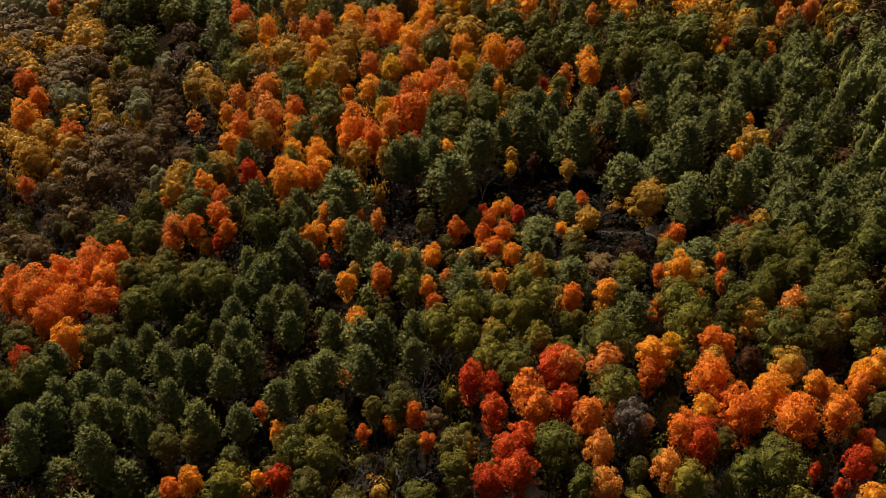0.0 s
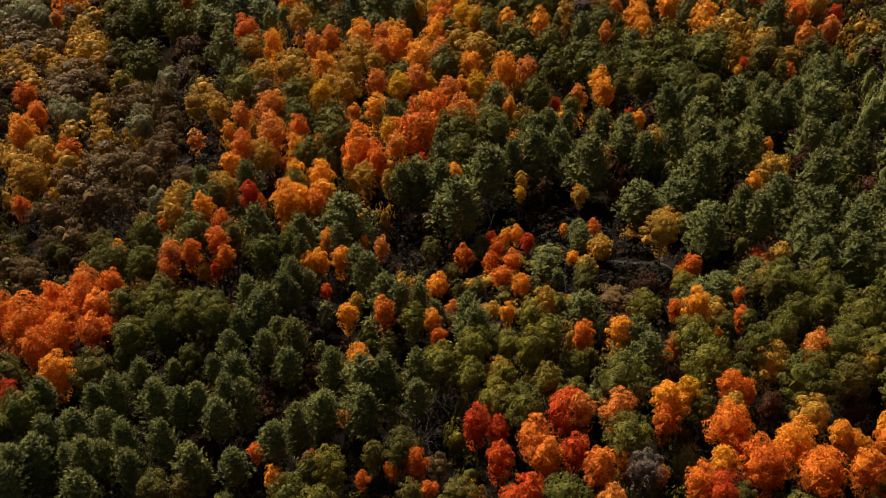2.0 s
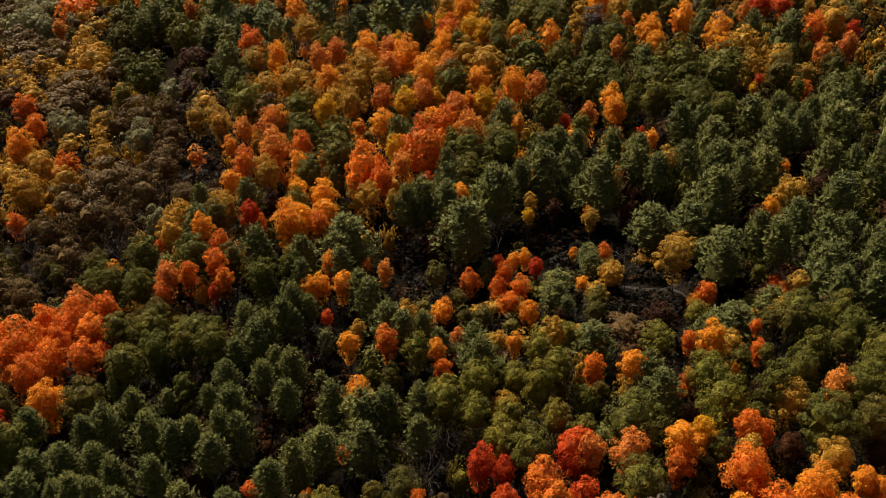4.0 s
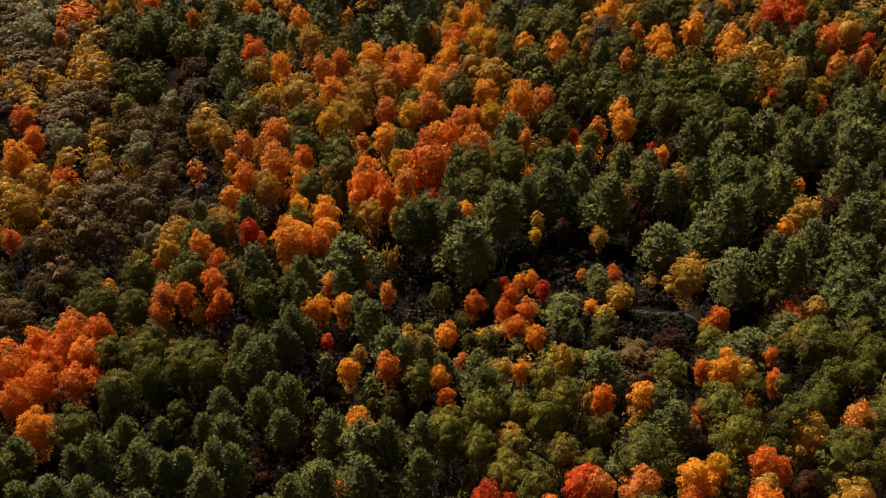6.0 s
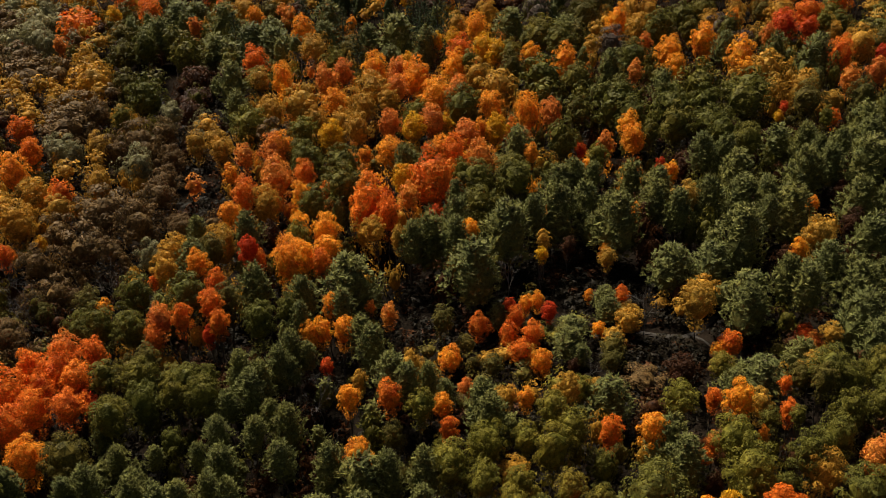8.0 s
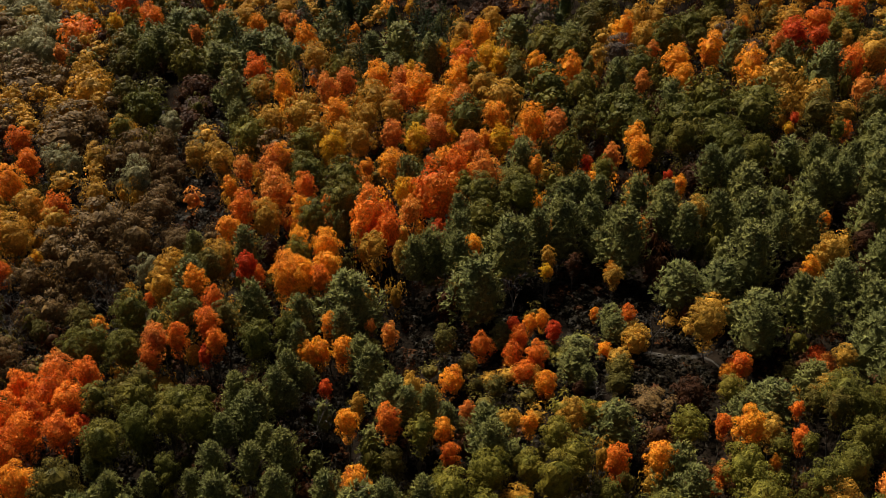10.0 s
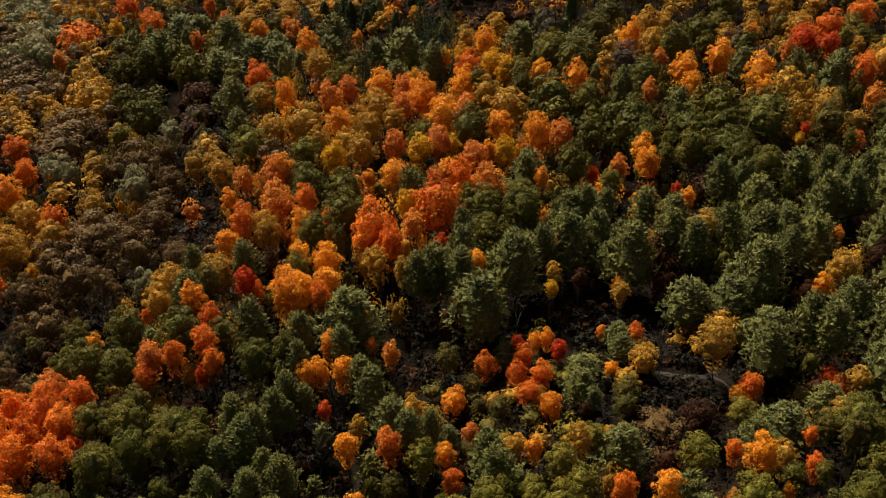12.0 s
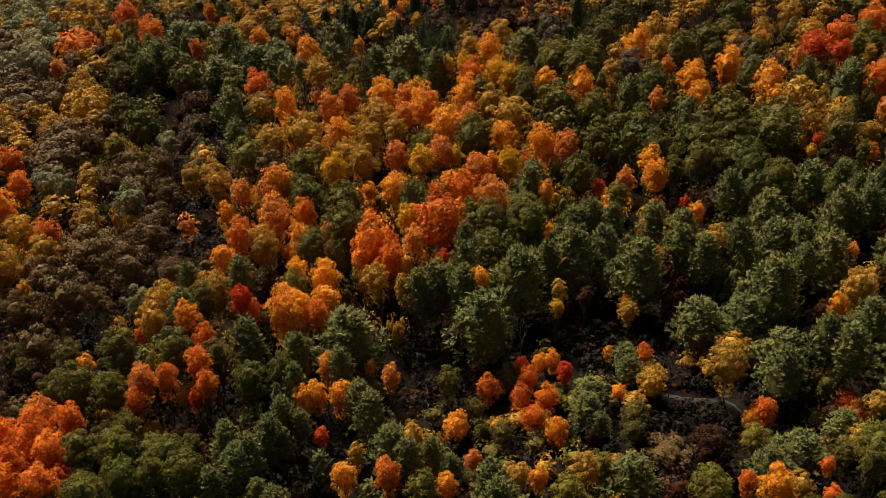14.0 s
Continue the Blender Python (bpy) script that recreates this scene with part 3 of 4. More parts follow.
stand("C", [
    (-35.4, 219.9, 7.9, 14.5), (-10.7, 228.1, 6.1, 14.5), (-1.3, 228.4, 6.8, 14.5), (5.8, 218.6, 6.5, 14.5), (25.1, 226.0, 6.0, 14.5), (90.9, 233.1, 5.3, 13.2),
    (98.3, 235.7, 5.4, 13.3), (-28.1, 261.0, 7.8, 14.5), (-10.6, 248.4, 5.9, 14.5), (-9.9, 259.3, 6.1, 14.5), (4.8, 243.7, 5.8, 14.5), (45.5, 243.7, 4.3, 14.5),
    (80.6, 259.8, 4.5, 14.5), (-23.6, 263.5, 6.3, 14.5), (51.3, 266.0, 3.9, 12.9), (-110.3, 303.7, 4.6, 14.5), (-71.5, 309.6, 4.6, 14.5), (-33.3, 312.1, 5.5, 14.5),
])
stand("M", [
    (39.6, 104.0, 3.9, 13.4), (48.9, 102.5, 5.2, 13.5), (59.3, 111.0, 3.7, 12.3), (9.7, 137.4, 3.0, 7.0), (10.3, 134.9, 3.1, 9.4), (10.8, 119.2, 4.4, 10.3),
    (18.5, 131.2, 4.0, 13.5), (23.1, 136.6, 3.4, 8.0), (44.6, 129.5, 3.8, 10.0), (47.0, 113.7, 5.6, 13.5), (-10.8, 139.7, 3.0, 9.9), (-2.9, 140.2, 3.9, 13.1),
    (8.3, 151.1, 3.3, 3.0), (14.7, 150.0, 3.7, 5.0), (28.4, 153.2, 4.3, 4.0), (31.0, 155.4, 4.6, 6.5), (31.5, 160.2, 4.9, 4.0), (41.7, 154.2, 6.0, 11.4),
    (43.7, 161.2, 5.8, 8.0), (54.5, 138.3, 3.8, 9.0), (58.0, 143.0, 3.4, 9.6), (-48.0, 173.2, 5.3, 13.5), (-48.0, 180.1, 6.6, 13.5), (-39.3, 182.4, 6.7, 13.5),
])
stand("M", [
    (-11.1, 179.9, 4.9, 13.5), (-6.8, 177.9, 3.8, 12.7), (19.0, 175.0, 3.2, 10.4), (29.3, 169.0, 3.4, 9.7), (45.4, 183.8, 5.4, 13.5), (63.6, 168.1, 5.9, 13.5),
    (-85.5, 210.9, 7.8, 13.5), (-83.5, 196.7, 8.6, 15.4), (-76.6, 201.1, 6.2, 13.5), (-33.7, 197.2, 7.2, 13.5), (-77.8, 230.7, 6.3, 13.5), (-71.8, 212.8, 6.5, 13.5),
    (-54.2, 227.5, 5.5, 13.5), (-49.8, 229.4, 6.2, 13.5), (-47.3, 223.4, 5.4, 13.5), (-28.2, 234.9, 5.6, 13.5), (-21.9, 237.4, 6.2, 11.6), (-18.0, 230.4, 6.9, 13.5),
    (74.6, 233.8, 6.5, 11.8), (82.1, 236.0, 6.6, 11.9), (85.1, 225.5, 5.1, 10.8), (-78.2, 252.3, 6.1, 11.5), (-40.0, 246.7, 7.4, 13.5), (-33.0, 248.2, 10.5, 15.0),
])
stand("M", [
    (-17.8, 242.3, 7.2, 13.5), (-15.9, 250.8, 9.1, 15.0), (-11.7, 244.1, 5.8, 13.5), (9.2, 257.0, 7.6, 13.5), (14.4, 245.5, 11.1, 15.0), (75.5, 242.5, 9.9, 15.0),
    (99.7, 251.2, 8.5, 15.3), (-97.8, 264.8, 8.8, 13.5), (-92.7, 275.9, 12.4, 15.8), (-45.9, 265.3, 6.3, 13.5), (52.4, 280.6, 7.3, 13.5), (58.2, 265.6, 5.7, 11.3),
    (71.9, 284.1, 5.8, 11.4), (79.2, 282.3, 4.7, 10.5), (91.0, 284.5, 7.4, 12.4), (99.6, 273.8, 5.2, 10.9), (100.1, 269.2, 4.5, 10.4), (-98.5, 288.4, 9.7, 15.0),
    (-35.1, 288.4, 8.6, 13.5), (5.2, 295.6, 6.1, 13.5), (14.2, 308.8, 7.5, 12.5), (53.7, 296.3, 9.0, 13.5), (58.1, 295.3, 7.5, 12.5), (80.1, 290.4, 6.0, 11.4),
])
stand("M", [
    (89.0, 297.3, 7.7, 14.7), (-61.8, 333.4, 8.4, 13.1), (-125.3, 359.4, 9.5, 13.8), (-50.4, 338.2, 8.4, 13.1),
])
stand("Y", [
    (34.1, 107.7, 4.0, 13.7), (18.3, 170.6, 2.6, 9.5), (-76.9, 191.3, 2.6, 9.5), (-7.0, 200.8, 5.4, 14.0), (-23.4, 225.7, 6.1, 14.0), (-5.7, 225.6, 6.7, 14.0),
    (2.4, 229.4, 3.4, 11.3), (12.4, 221.5, 5.9, 14.0), (71.7, 218.8, 2.6, 9.5), (-8.0, 266.3, 3.9, 13.3), (-0.9, 278.6, 4.1, 13.9), (3.3, 281.4, 5.0, 14.0),
    (11.7, 276.1, 7.3, 14.0), (14.2, 269.4, 6.3, 14.0), (-103.5, 333.3, 6.0, 14.0), (-9.6, 317.6, 4.7, 14.0), (-116.1, 350.2, 4.2, 14.0),
])
stand("P", [
    (-58.2, 109.8, 4.5, 9.9), (-54.5, 105.1, 4.7, 14.5), (-53.9, 101.0, 5.1, 14.5), (-51.8, 106.5, 6.3, 14.5), (-51.2, 111.0, 5.4, 14.5), (-49.0, 98.7, 6.2, 9.0),
    (-48.5, 111.5, 4.9, 14.5), (-47.4, 106.2, 3.7, 12.3), (-44.8, 105.4, 4.7, 14.5), (-43.5, 99.2, 7.1, 14.5), (-42.8, 111.6, 4.4, 14.5), (-42.4, 104.1, 4.2, 14.1),
    (-40.1, 98.0, 6.1, 9.0), (-39.9, 107.6, 5.3, 14.5), (-38.3, 102.6, 5.1, 14.5), (-34.8, 108.0, 5.1, 14.5), (-29.6, 103.0, 5.7, 14.5), (-28.0, 110.4, 4.9, 14.5),
    (-25.2, 97.4, 5.2, 10.2), (-24.4, 101.4, 4.6, 14.5), (-19.8, 105.0, 4.7, 14.5), (-17.0, 108.2, 5.3, 14.5), (-14.2, 110.3, 4.8, 14.5), (-8.2, 110.6, 5.9, 14.5),
])
stand("P", [
    (-1.1, 111.1, 4.3, 14.5), (-54.9, 119.2, 4.6, 14.5), (-49.4, 121.5, 3.5, 9.3), (-47.2, 118.4, 4.0, 13.4), (-47.1, 131.2, 3.1, 10.0), (-44.9, 118.2, 5.7, 14.5),
    (-42.7, 125.0, 3.6, 11.7), (-40.0, 122.9, 4.3, 9.7), (-38.1, 116.1, 5.6, 14.5), (-38.1, 127.1, 3.0, 9.7), (-37.0, 120.1, 3.8, 9.5), (-33.6, 114.3, 4.4, 14.5),
    (-32.8, 118.7, 4.8, 10.1), (-31.5, 115.0, 4.4, 14.5), (-31.1, 124.5, 3.5, 11.7), (-29.1, 127.6, 4.2, 14.1), (-28.6, 134.1, 3.9, 13.1), (-27.7, 115.3, 5.0, 14.5),
    (-27.2, 120.8, 5.2, 14.5), (-25.9, 136.1, 5.9, 14.5), (-25.1, 114.5, 5.0, 14.5), (-24.6, 126.9, 4.2, 14.1), (-22.7, 131.6, 3.7, 12.2), (-19.4, 120.8, 4.6, 14.5),
])
stand("P", [
    (-19.0, 128.4, 5.4, 14.5), (-15.1, 114.3, 5.8, 10.6), (-13.4, 119.8, 5.1, 14.5), (-8.5, 117.4, 9.0, 14.5), (-5.2, 117.6, 5.0, 14.5), (-3.7, 135.5, 4.8, 14.5),
    (-0.7, 117.4, 5.0, 14.5), (-0.5, 135.9, 3.9, 13.1), (6.9, 130.5, 5.6, 14.5), (7.7, 126.9, 5.9, 14.5), (7.7, 134.5, 5.0, 10.1), (24.7, 134.0, 7.7, 10.0),
    (30.2, 120.2, 7.3, 14.5), (31.1, 116.4, 6.6, 14.5), (42.4, 135.3, 5.8, 9.0), (70.5, 136.9, 4.7, 12.2), (74.4, 135.4, 4.7, 12.7), (-30.5, 138.3, 3.2, 9.1),
    (-28.3, 140.4, 5.1, 14.5), (-25.3, 138.7, 5.0, 14.5), (-22.9, 142.1, 5.1, 14.5), (-21.4, 160.5, 5.7, 14.5), (-21.3, 146.4, 4.2, 14.3), (-21.2, 153.5, 4.4, 14.5),
])
stand("P", [
    (-20.7, 142.2, 3.6, 11.9), (-19.1, 145.8, 3.7, 12.2), (-15.3, 156.6, 4.5, 14.5), (-11.5, 149.3, 4.8, 14.5), (-9.1, 145.1, 5.7, 14.5), (-6.0, 138.1, 6.4, 14.5),
    (1.7, 139.2, 3.6, 8.0), (10.7, 160.1, 4.4, 6.0), (21.2, 150.3, 5.5, 7.2), (21.7, 154.7, 6.1, 6.0), (22.5, 147.9, 3.8, 5.8), (28.2, 159.2, 4.5, 6.5),
    (46.6, 137.7, 8.8, 9.0), (48.7, 152.5, 7.6, 11.7), (50.7, 158.7, 8.3, 10.0), (53.9, 142.3, 6.1, 8.0), (55.0, 155.4, 5.4, 14.5), (57.1, 152.7, 6.3, 14.5),
    (62.0, 159.1, 6.5, 14.5), (62.8, 138.9, 5.4, 13.1), (63.0, 144.8, 8.7, 14.4), (64.8, 152.5, 8.4, 14.2), (66.3, 156.9, 6.2, 12.6), (67.6, 157.3, 2.3, 10.8),
])
stand("P", [
    (68.1, 139.6, 7.3, 13.4), (69.6, 155.3, 6.4, 12.8), (72.0, 147.7, 6.1, 13.4), (75.9, 139.4, 6.8, 13.0), (76.0, 144.8, 8.3, 14.1), (78.1, 153.9, 7.0, 14.1),
    (-44.1, 184.7, 5.3, 14.5), (-43.0, 176.1, 6.3, 14.5), (-34.9, 185.1, 5.9, 14.5), (-31.1, 166.3, 7.1, 14.5), (-14.1, 164.5, 10.6, 16.0), (-4.3, 175.6, 5.6, 14.5),
    (-1.2, 178.1, 7.5, 14.5), (2.9, 176.6, 6.2, 14.5), (3.4, 183.4, 7.1, 14.5), (6.8, 166.2, 10.7, 16.0), (12.5, 178.0, 9.5, 16.0), (16.9, 182.1, 5.7, 14.5),
    (22.1, 183.8, 9.1, 16.0), (27.4, 185.1, 7.7, 14.5), (28.3, 163.0, 4.7, 6.0), (31.9, 178.5, 10.6, 16.0), (39.4, 166.6, 8.8, 11.0), (39.7, 183.5, 6.3, 14.5),
])
stand("P", [
    (42.6, 179.8, 6.2, 14.5), (46.5, 166.4, 8.1, 11.0), (48.9, 183.8, 7.6, 14.5), (52.0, 169.6, 10.0, 16.0), (55.1, 183.3, 8.8, 14.5), (57.1, 174.7, 4.8, 14.5),
    (58.1, 181.3, 6.2, 14.5), (62.0, 177.9, 8.5, 14.5), (72.1, 167.7, 8.5, 14.2), (74.9, 180.9, 7.3, 13.4), (80.0, 180.4, 4.7, 11.6), (81.1, 173.0, 7.6, 14.6),
    (-6.8, 208.6, 5.8, 14.5), (-2.0, 209.3, 5.8, 14.5), (3.4, 191.8, 4.0, 13.6), (22.7, 194.5, 8.1, 14.5), (26.5, 195.5, 5.4, 14.5), (27.1, 200.3, 6.8, 11.2),
    (29.1, 193.3, 4.7, 14.5), (37.0, 192.5, 8.0, 14.5), (41.1, 188.7, 6.5, 14.5), (52.1, 201.9, 6.2, 14.5), (55.8, 200.7, 6.9, 14.5), (56.4, 193.7, 8.6, 14.5),
])
stand("P", [
    (68.7, 207.8, 8.1, 12.0), (68.7, 192.0, 7.8, 14.5), (71.2, 202.8, 5.5, 14.5), (72.4, 196.1, 5.3, 14.5), (73.1, 191.7, 6.5, 14.5), (74.8, 209.2, 5.7, 10.6),
    (77.0, 199.7, 5.4, 14.5), (80.3, 191.6, 10.7, 15.8), (85.1, 204.2, 8.1, 14.0), (86.5, 211.3, 8.4, 14.2), (16.4, 212.6, 5.9, 14.5), (17.6, 221.4, 6.6, 11.1),
    (50.9, 237.4, 8.1, 14.5), (92.9, 217.2, 5.7, 12.3), (-48.9, 249.7, 7.9, 14.5), (41.5, 253.3, 6.9, 14.5), (69.6, 258.6, 6.1, 14.5), (81.2, 255.5, 6.9, 14.5),
    (86.0, 239.5, 5.4, 10.3), (87.6, 247.8, 10.1, 16.0), (-53.5, 266.6, 9.5, 16.0), (-12.6, 277.7, 8.2, 12.0), (-3.8, 279.1, 9.8, 16.0), (33.6, 286.3, 9.9, 13.1),
])
stand("P", [
    (-84.0, 311.3, 11.1, 16.0), (-63.3, 295.8, 11.2, 13.8), (-59.7, 293.5, 8.9, 12.5), (-54.8, 303.2, 11.4, 14.0), (-48.7, 306.4, 10.8, 13.7), (-47.5, 298.8, 11.2, 13.8),
    (-33.4, 303.2, 9.0, 12.6), (-33.1, 311.1, 10.9, 16.0), (-19.9, 297.0, 8.8, 12.4), (-11.5, 292.4, 12.3, 16.0), (19.8, 296.7, 10.2, 13.3), (-80.8, 326.7, 14.2, 15.7),
    (-77.2, 332.3, 10.1, 13.2), (-65.1, 318.4, 11.3, 16.0),
])
stand("G", [
    (-9.0, 86.5, 5.0, 10.9), (-0.7, 86.3, 5.0, 10.9), (17.8, 82.3, 4.5, 15.0), (37.5, 82.3, 4.5, 15.0), (41.6, 83.3, 6.8, 15.0), (-16.2, 94.3, 5.8, 15.0),
    (-13.2, 92.6, 6.5, 15.0), (3.5, 87.7, 4.7, 15.0), (13.1, 106.7, 6.2, 15.0), (15.9, 89.8, 6.8, 15.0), (25.8, 99.3, 6.8, 15.0), (26.1, 109.9, 9.2, 16.5),
    (36.2, 106.0, 3.6, 11.7), (50.7, 108.8, 8.1, 15.0), (60.6, 105.1, 5.2, 15.0), (-61.5, 117.2, 6.5, 12.0), (-57.0, 115.5, 6.7, 15.0), (-47.0, 136.8, 5.2, 11.1),
    (-45.6, 132.4, 6.3, 15.0), (-41.3, 134.6, 5.9, 15.0), (-37.2, 135.6, 5.0, 15.0), (-36.2, 130.2, 3.9, 10.1), (-32.6, 135.1, 5.9, 15.0), (20.8, 112.9, 4.2, 10.4),
])
stand("G", [
    (21.7, 119.4, 4.4, 10.5), (43.4, 113.8, 3.2, 9.6), (44.5, 126.4, 3.0, 9.5), (46.6, 115.9, 5.6, 15.0), (47.9, 124.2, 2.5, 11.0), (49.7, 118.0, 5.7, 15.0),
    (54.8, 124.9, 4.9, 12.7), (55.0, 132.6, 6.1, 13.7), (56.4, 114.1, 6.5, 15.0), (56.9, 131.0, 4.9, 12.7), (58.7, 125.1, 4.0, 11.9), (60.1, 117.5, 6.2, 13.0),
    (60.5, 132.6, 5.2, 12.9), (60.8, 129.2, 4.9, 12.7), (61.5, 113.1, 6.4, 15.0), (62.6, 120.8, 8.4, 15.7), (71.2, 130.9, 5.7, 13.3), (-58.4, 157.9, 7.2, 12.6),
    (-53.9, 155.7, 6.7, 15.0), (-48.7, 140.8, 5.3, 15.0), (-48.3, 154.1, 5.7, 15.0), (-43.4, 141.1, 6.1, 15.0), (-38.7, 143.1, 5.4, 11.3), (-35.8, 138.7, 6.0, 15.0),
])
stand("G", [
    (-33.4, 142.4, 3.6, 11.6), (-27.3, 153.6, 5.6, 15.0), (-23.5, 155.5, 4.7, 15.0), (-50.7, 164.7, 6.6, 15.0), (-41.0, 163.1, 7.0, 15.0), (-23.6, 192.9, 7.0, 15.0),
    (-19.4, 210.5, 8.2, 15.0), (-18.6, 198.3, 9.6, 16.5), (7.4, 198.1, 7.1, 15.0), (7.6, 190.7, 7.6, 12.8), (14.6, 200.1, 7.1, 15.0), (15.4, 195.6, 6.9, 15.0),
    (43.5, 209.6, 4.3, 14.5), (58.2, 210.5, 7.3, 15.0), (61.5, 203.7, 7.1, 15.0), (-29.6, 219.7, 7.3, 12.6), (-27.5, 213.3, 7.7, 15.0), (-6.1, 215.5, 5.7, 11.4),
    (5.7, 233.2, 9.8, 16.5), (26.2, 214.6, 7.6, 15.0), (29.7, 226.7, 6.6, 15.0), (39.0, 229.3, 10.9, 16.5), (42.1, 223.3, 7.8, 15.0), (50.0, 216.1, 8.8, 15.0),
])
stand("G", [
    (50.3, 223.8, 9.9, 16.5), (56.8, 216.6, 8.7, 13.7), (58.0, 225.5, 7.8, 15.0), (58.8, 234.7, 11.0, 16.5), (64.9, 223.3, 10.5, 16.5), (66.3, 235.9, 6.5, 12.0),
    (68.3, 229.9, 10.1, 16.5), (24.5, 248.0, 11.8, 16.5), (31.5, 243.2, 6.4, 15.0), (33.6, 250.3, 7.3, 12.6), (42.0, 239.3, 7.7, 13.0), (47.8, 257.6, 9.0, 15.0),
    (-75.5, 262.8, 10.7, 15.1), (26.5, 279.6, 8.1, 15.0), (31.7, 270.4, 9.6, 16.5), (57.2, 274.7, 9.7, 16.5), (65.6, 279.1, 5.7, 11.4), (72.8, 269.4, 6.2, 15.0),
    (103.2, 273.9, 6.1, 11.8), (-84.2, 298.1, 9.1, 16.5), (-70.4, 289.9, 10.6, 16.5), (65.5, 289.2, 7.3, 12.6), (71.7, 291.7, 7.4, 12.7), (75.2, 300.8, 7.7, 15.0),
])
stand("A", [
    (50.8, 78.1, 3.7, 12.1), (55.3, 87.0, 2.8, 9.5), (-29.8, 92.4, 3.7, 12.3), (-21.2, 92.4, 2.1, 9.5), (-19.6, 101.3, 3.1, 10.0), (31.6, 105.7, 5.3, 14.5),
    (35.4, 93.6, 4.1, 13.8), (45.4, 96.7, 5.8, 14.5), (51.5, 98.0, 3.8, 12.6), (52.8, 96.7, 3.4, 11.0), (58.3, 100.9, 3.4, 11.3), (59.0, 98.9, 4.2, 14.2),
    (-54.9, 125.0, 6.0, 14.5), (-11.9, 134.0, 3.7, 12.4), (-9.0, 120.0, 4.4, 14.5), (1.3, 132.5, 3.3, 10.7), (13.2, 133.6, 2.9, 9.5), (28.4, 121.6, 4.4, 14.5),
    (40.5, 126.3, 4.5, 14.5), (42.6, 122.8, 2.0, 9.5), (-19.2, 150.8, 3.7, 12.3), (-17.4, 151.2, 3.7, 12.3), (-16.9, 157.4, 3.9, 12.9), (-14.3, 149.8, 4.1, 13.9),
])
stand("A", [
    (2.6, 149.5, 4.7, 6.0), (14.9, 160.6, 2.8, 7.0), (16.8, 147.0, 4.1, 6.0), (17.0, 161.0, 2.7, 7.0), (26.2, 155.3, 2.7, 4.0), (44.1, 148.0, 3.6, 4.0),
    (-56.8, 165.3, 3.1, 10.0), (-40.9, 171.6, 4.7, 14.5), (-25.8, 174.5, 7.9, 14.5), (-25.3, 183.3, 4.4, 14.5), (-23.2, 172.4, 5.8, 14.5), (-23.2, 163.7, 3.0, 9.8),
    (-20.3, 181.9, 6.0, 14.5), (-18.4, 174.2, 5.3, 14.5), (6.2, 178.1, 3.7, 12.5), (7.4, 167.6, 2.6, 6.0), (26.0, 165.2, 2.0, 4.0), (29.9, 174.8, 2.6, 7.0),
    (36.5, 184.8, 2.8, 9.5), (59.9, 165.3, 3.4, 11.2), (67.3, 181.4, 2.7, 9.5), (-42.7, 209.6, 3.8, 12.7), (-39.3, 189.7, 5.2, 14.5), (-26.1, 195.7, 4.7, 14.5),
])
stand("A", [
    (19.4, 209.3, 3.7, 12.4), (40.5, 209.0, 5.5, 14.5), (44.6, 196.2, 3.5, 11.4), (-92.9, 219.9, 8.0, 15.4), (-34.3, 220.7, 6.0, 14.5), (-15.2, 216.9, 3.3, 10.6),
    (-10.3, 213.4, 6.4, 14.5), (1.2, 212.6, 6.9, 14.5), (8.8, 222.0, 3.9, 13.2), (12.2, 233.2, 6.2, 14.5), (20.2, 229.9, 7.4, 14.5), (39.2, 215.6, 5.0, 14.5),
    (-24.1, 243.4, 6.5, 14.5), (-4.8, 255.0, 9.2, 16.0), (-0.4, 244.0, 8.6, 14.5), (30.7, 259.0, 7.6, 14.5), (55.6, 246.1, 5.7, 14.5), (56.8, 258.3, 7.5, 14.5),
    (70.0, 240.2, 4.2, 14.1), (72.8, 254.0, 8.8, 14.5), (-40.3, 265.1, 7.1, 14.5), (-16.3, 265.4, 7.9, 14.5), (4.4, 263.0, 7.7, 14.5), (22.5, 262.7, 5.4, 14.5),
])
stand("A", [
    (47.6, 285.8, 7.5, 14.5), (66.3, 265.4, 7.7, 14.5), (76.1, 277.3, 4.0, 13.4), (-40.0, 302.9, 8.1, 14.5), (-25.3, 305.8, 3.6, 12.0), (9.9, 291.3, 7.7, 14.5),
    (-56.0, 317.6, 5.7, 14.5),
])
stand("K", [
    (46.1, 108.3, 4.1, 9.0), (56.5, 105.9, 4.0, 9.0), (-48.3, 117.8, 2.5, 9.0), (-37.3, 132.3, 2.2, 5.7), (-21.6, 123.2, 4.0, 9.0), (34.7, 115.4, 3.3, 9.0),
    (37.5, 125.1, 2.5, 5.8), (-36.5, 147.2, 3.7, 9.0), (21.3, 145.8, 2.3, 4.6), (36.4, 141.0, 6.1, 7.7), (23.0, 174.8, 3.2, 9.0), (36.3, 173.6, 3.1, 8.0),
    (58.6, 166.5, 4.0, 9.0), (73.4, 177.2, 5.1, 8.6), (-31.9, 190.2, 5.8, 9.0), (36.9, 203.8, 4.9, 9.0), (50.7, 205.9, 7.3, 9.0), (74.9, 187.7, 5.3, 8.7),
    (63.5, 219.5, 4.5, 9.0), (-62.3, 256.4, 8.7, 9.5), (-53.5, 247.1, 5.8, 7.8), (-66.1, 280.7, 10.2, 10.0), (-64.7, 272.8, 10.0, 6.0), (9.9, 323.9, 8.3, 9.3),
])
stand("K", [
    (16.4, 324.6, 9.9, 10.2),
])
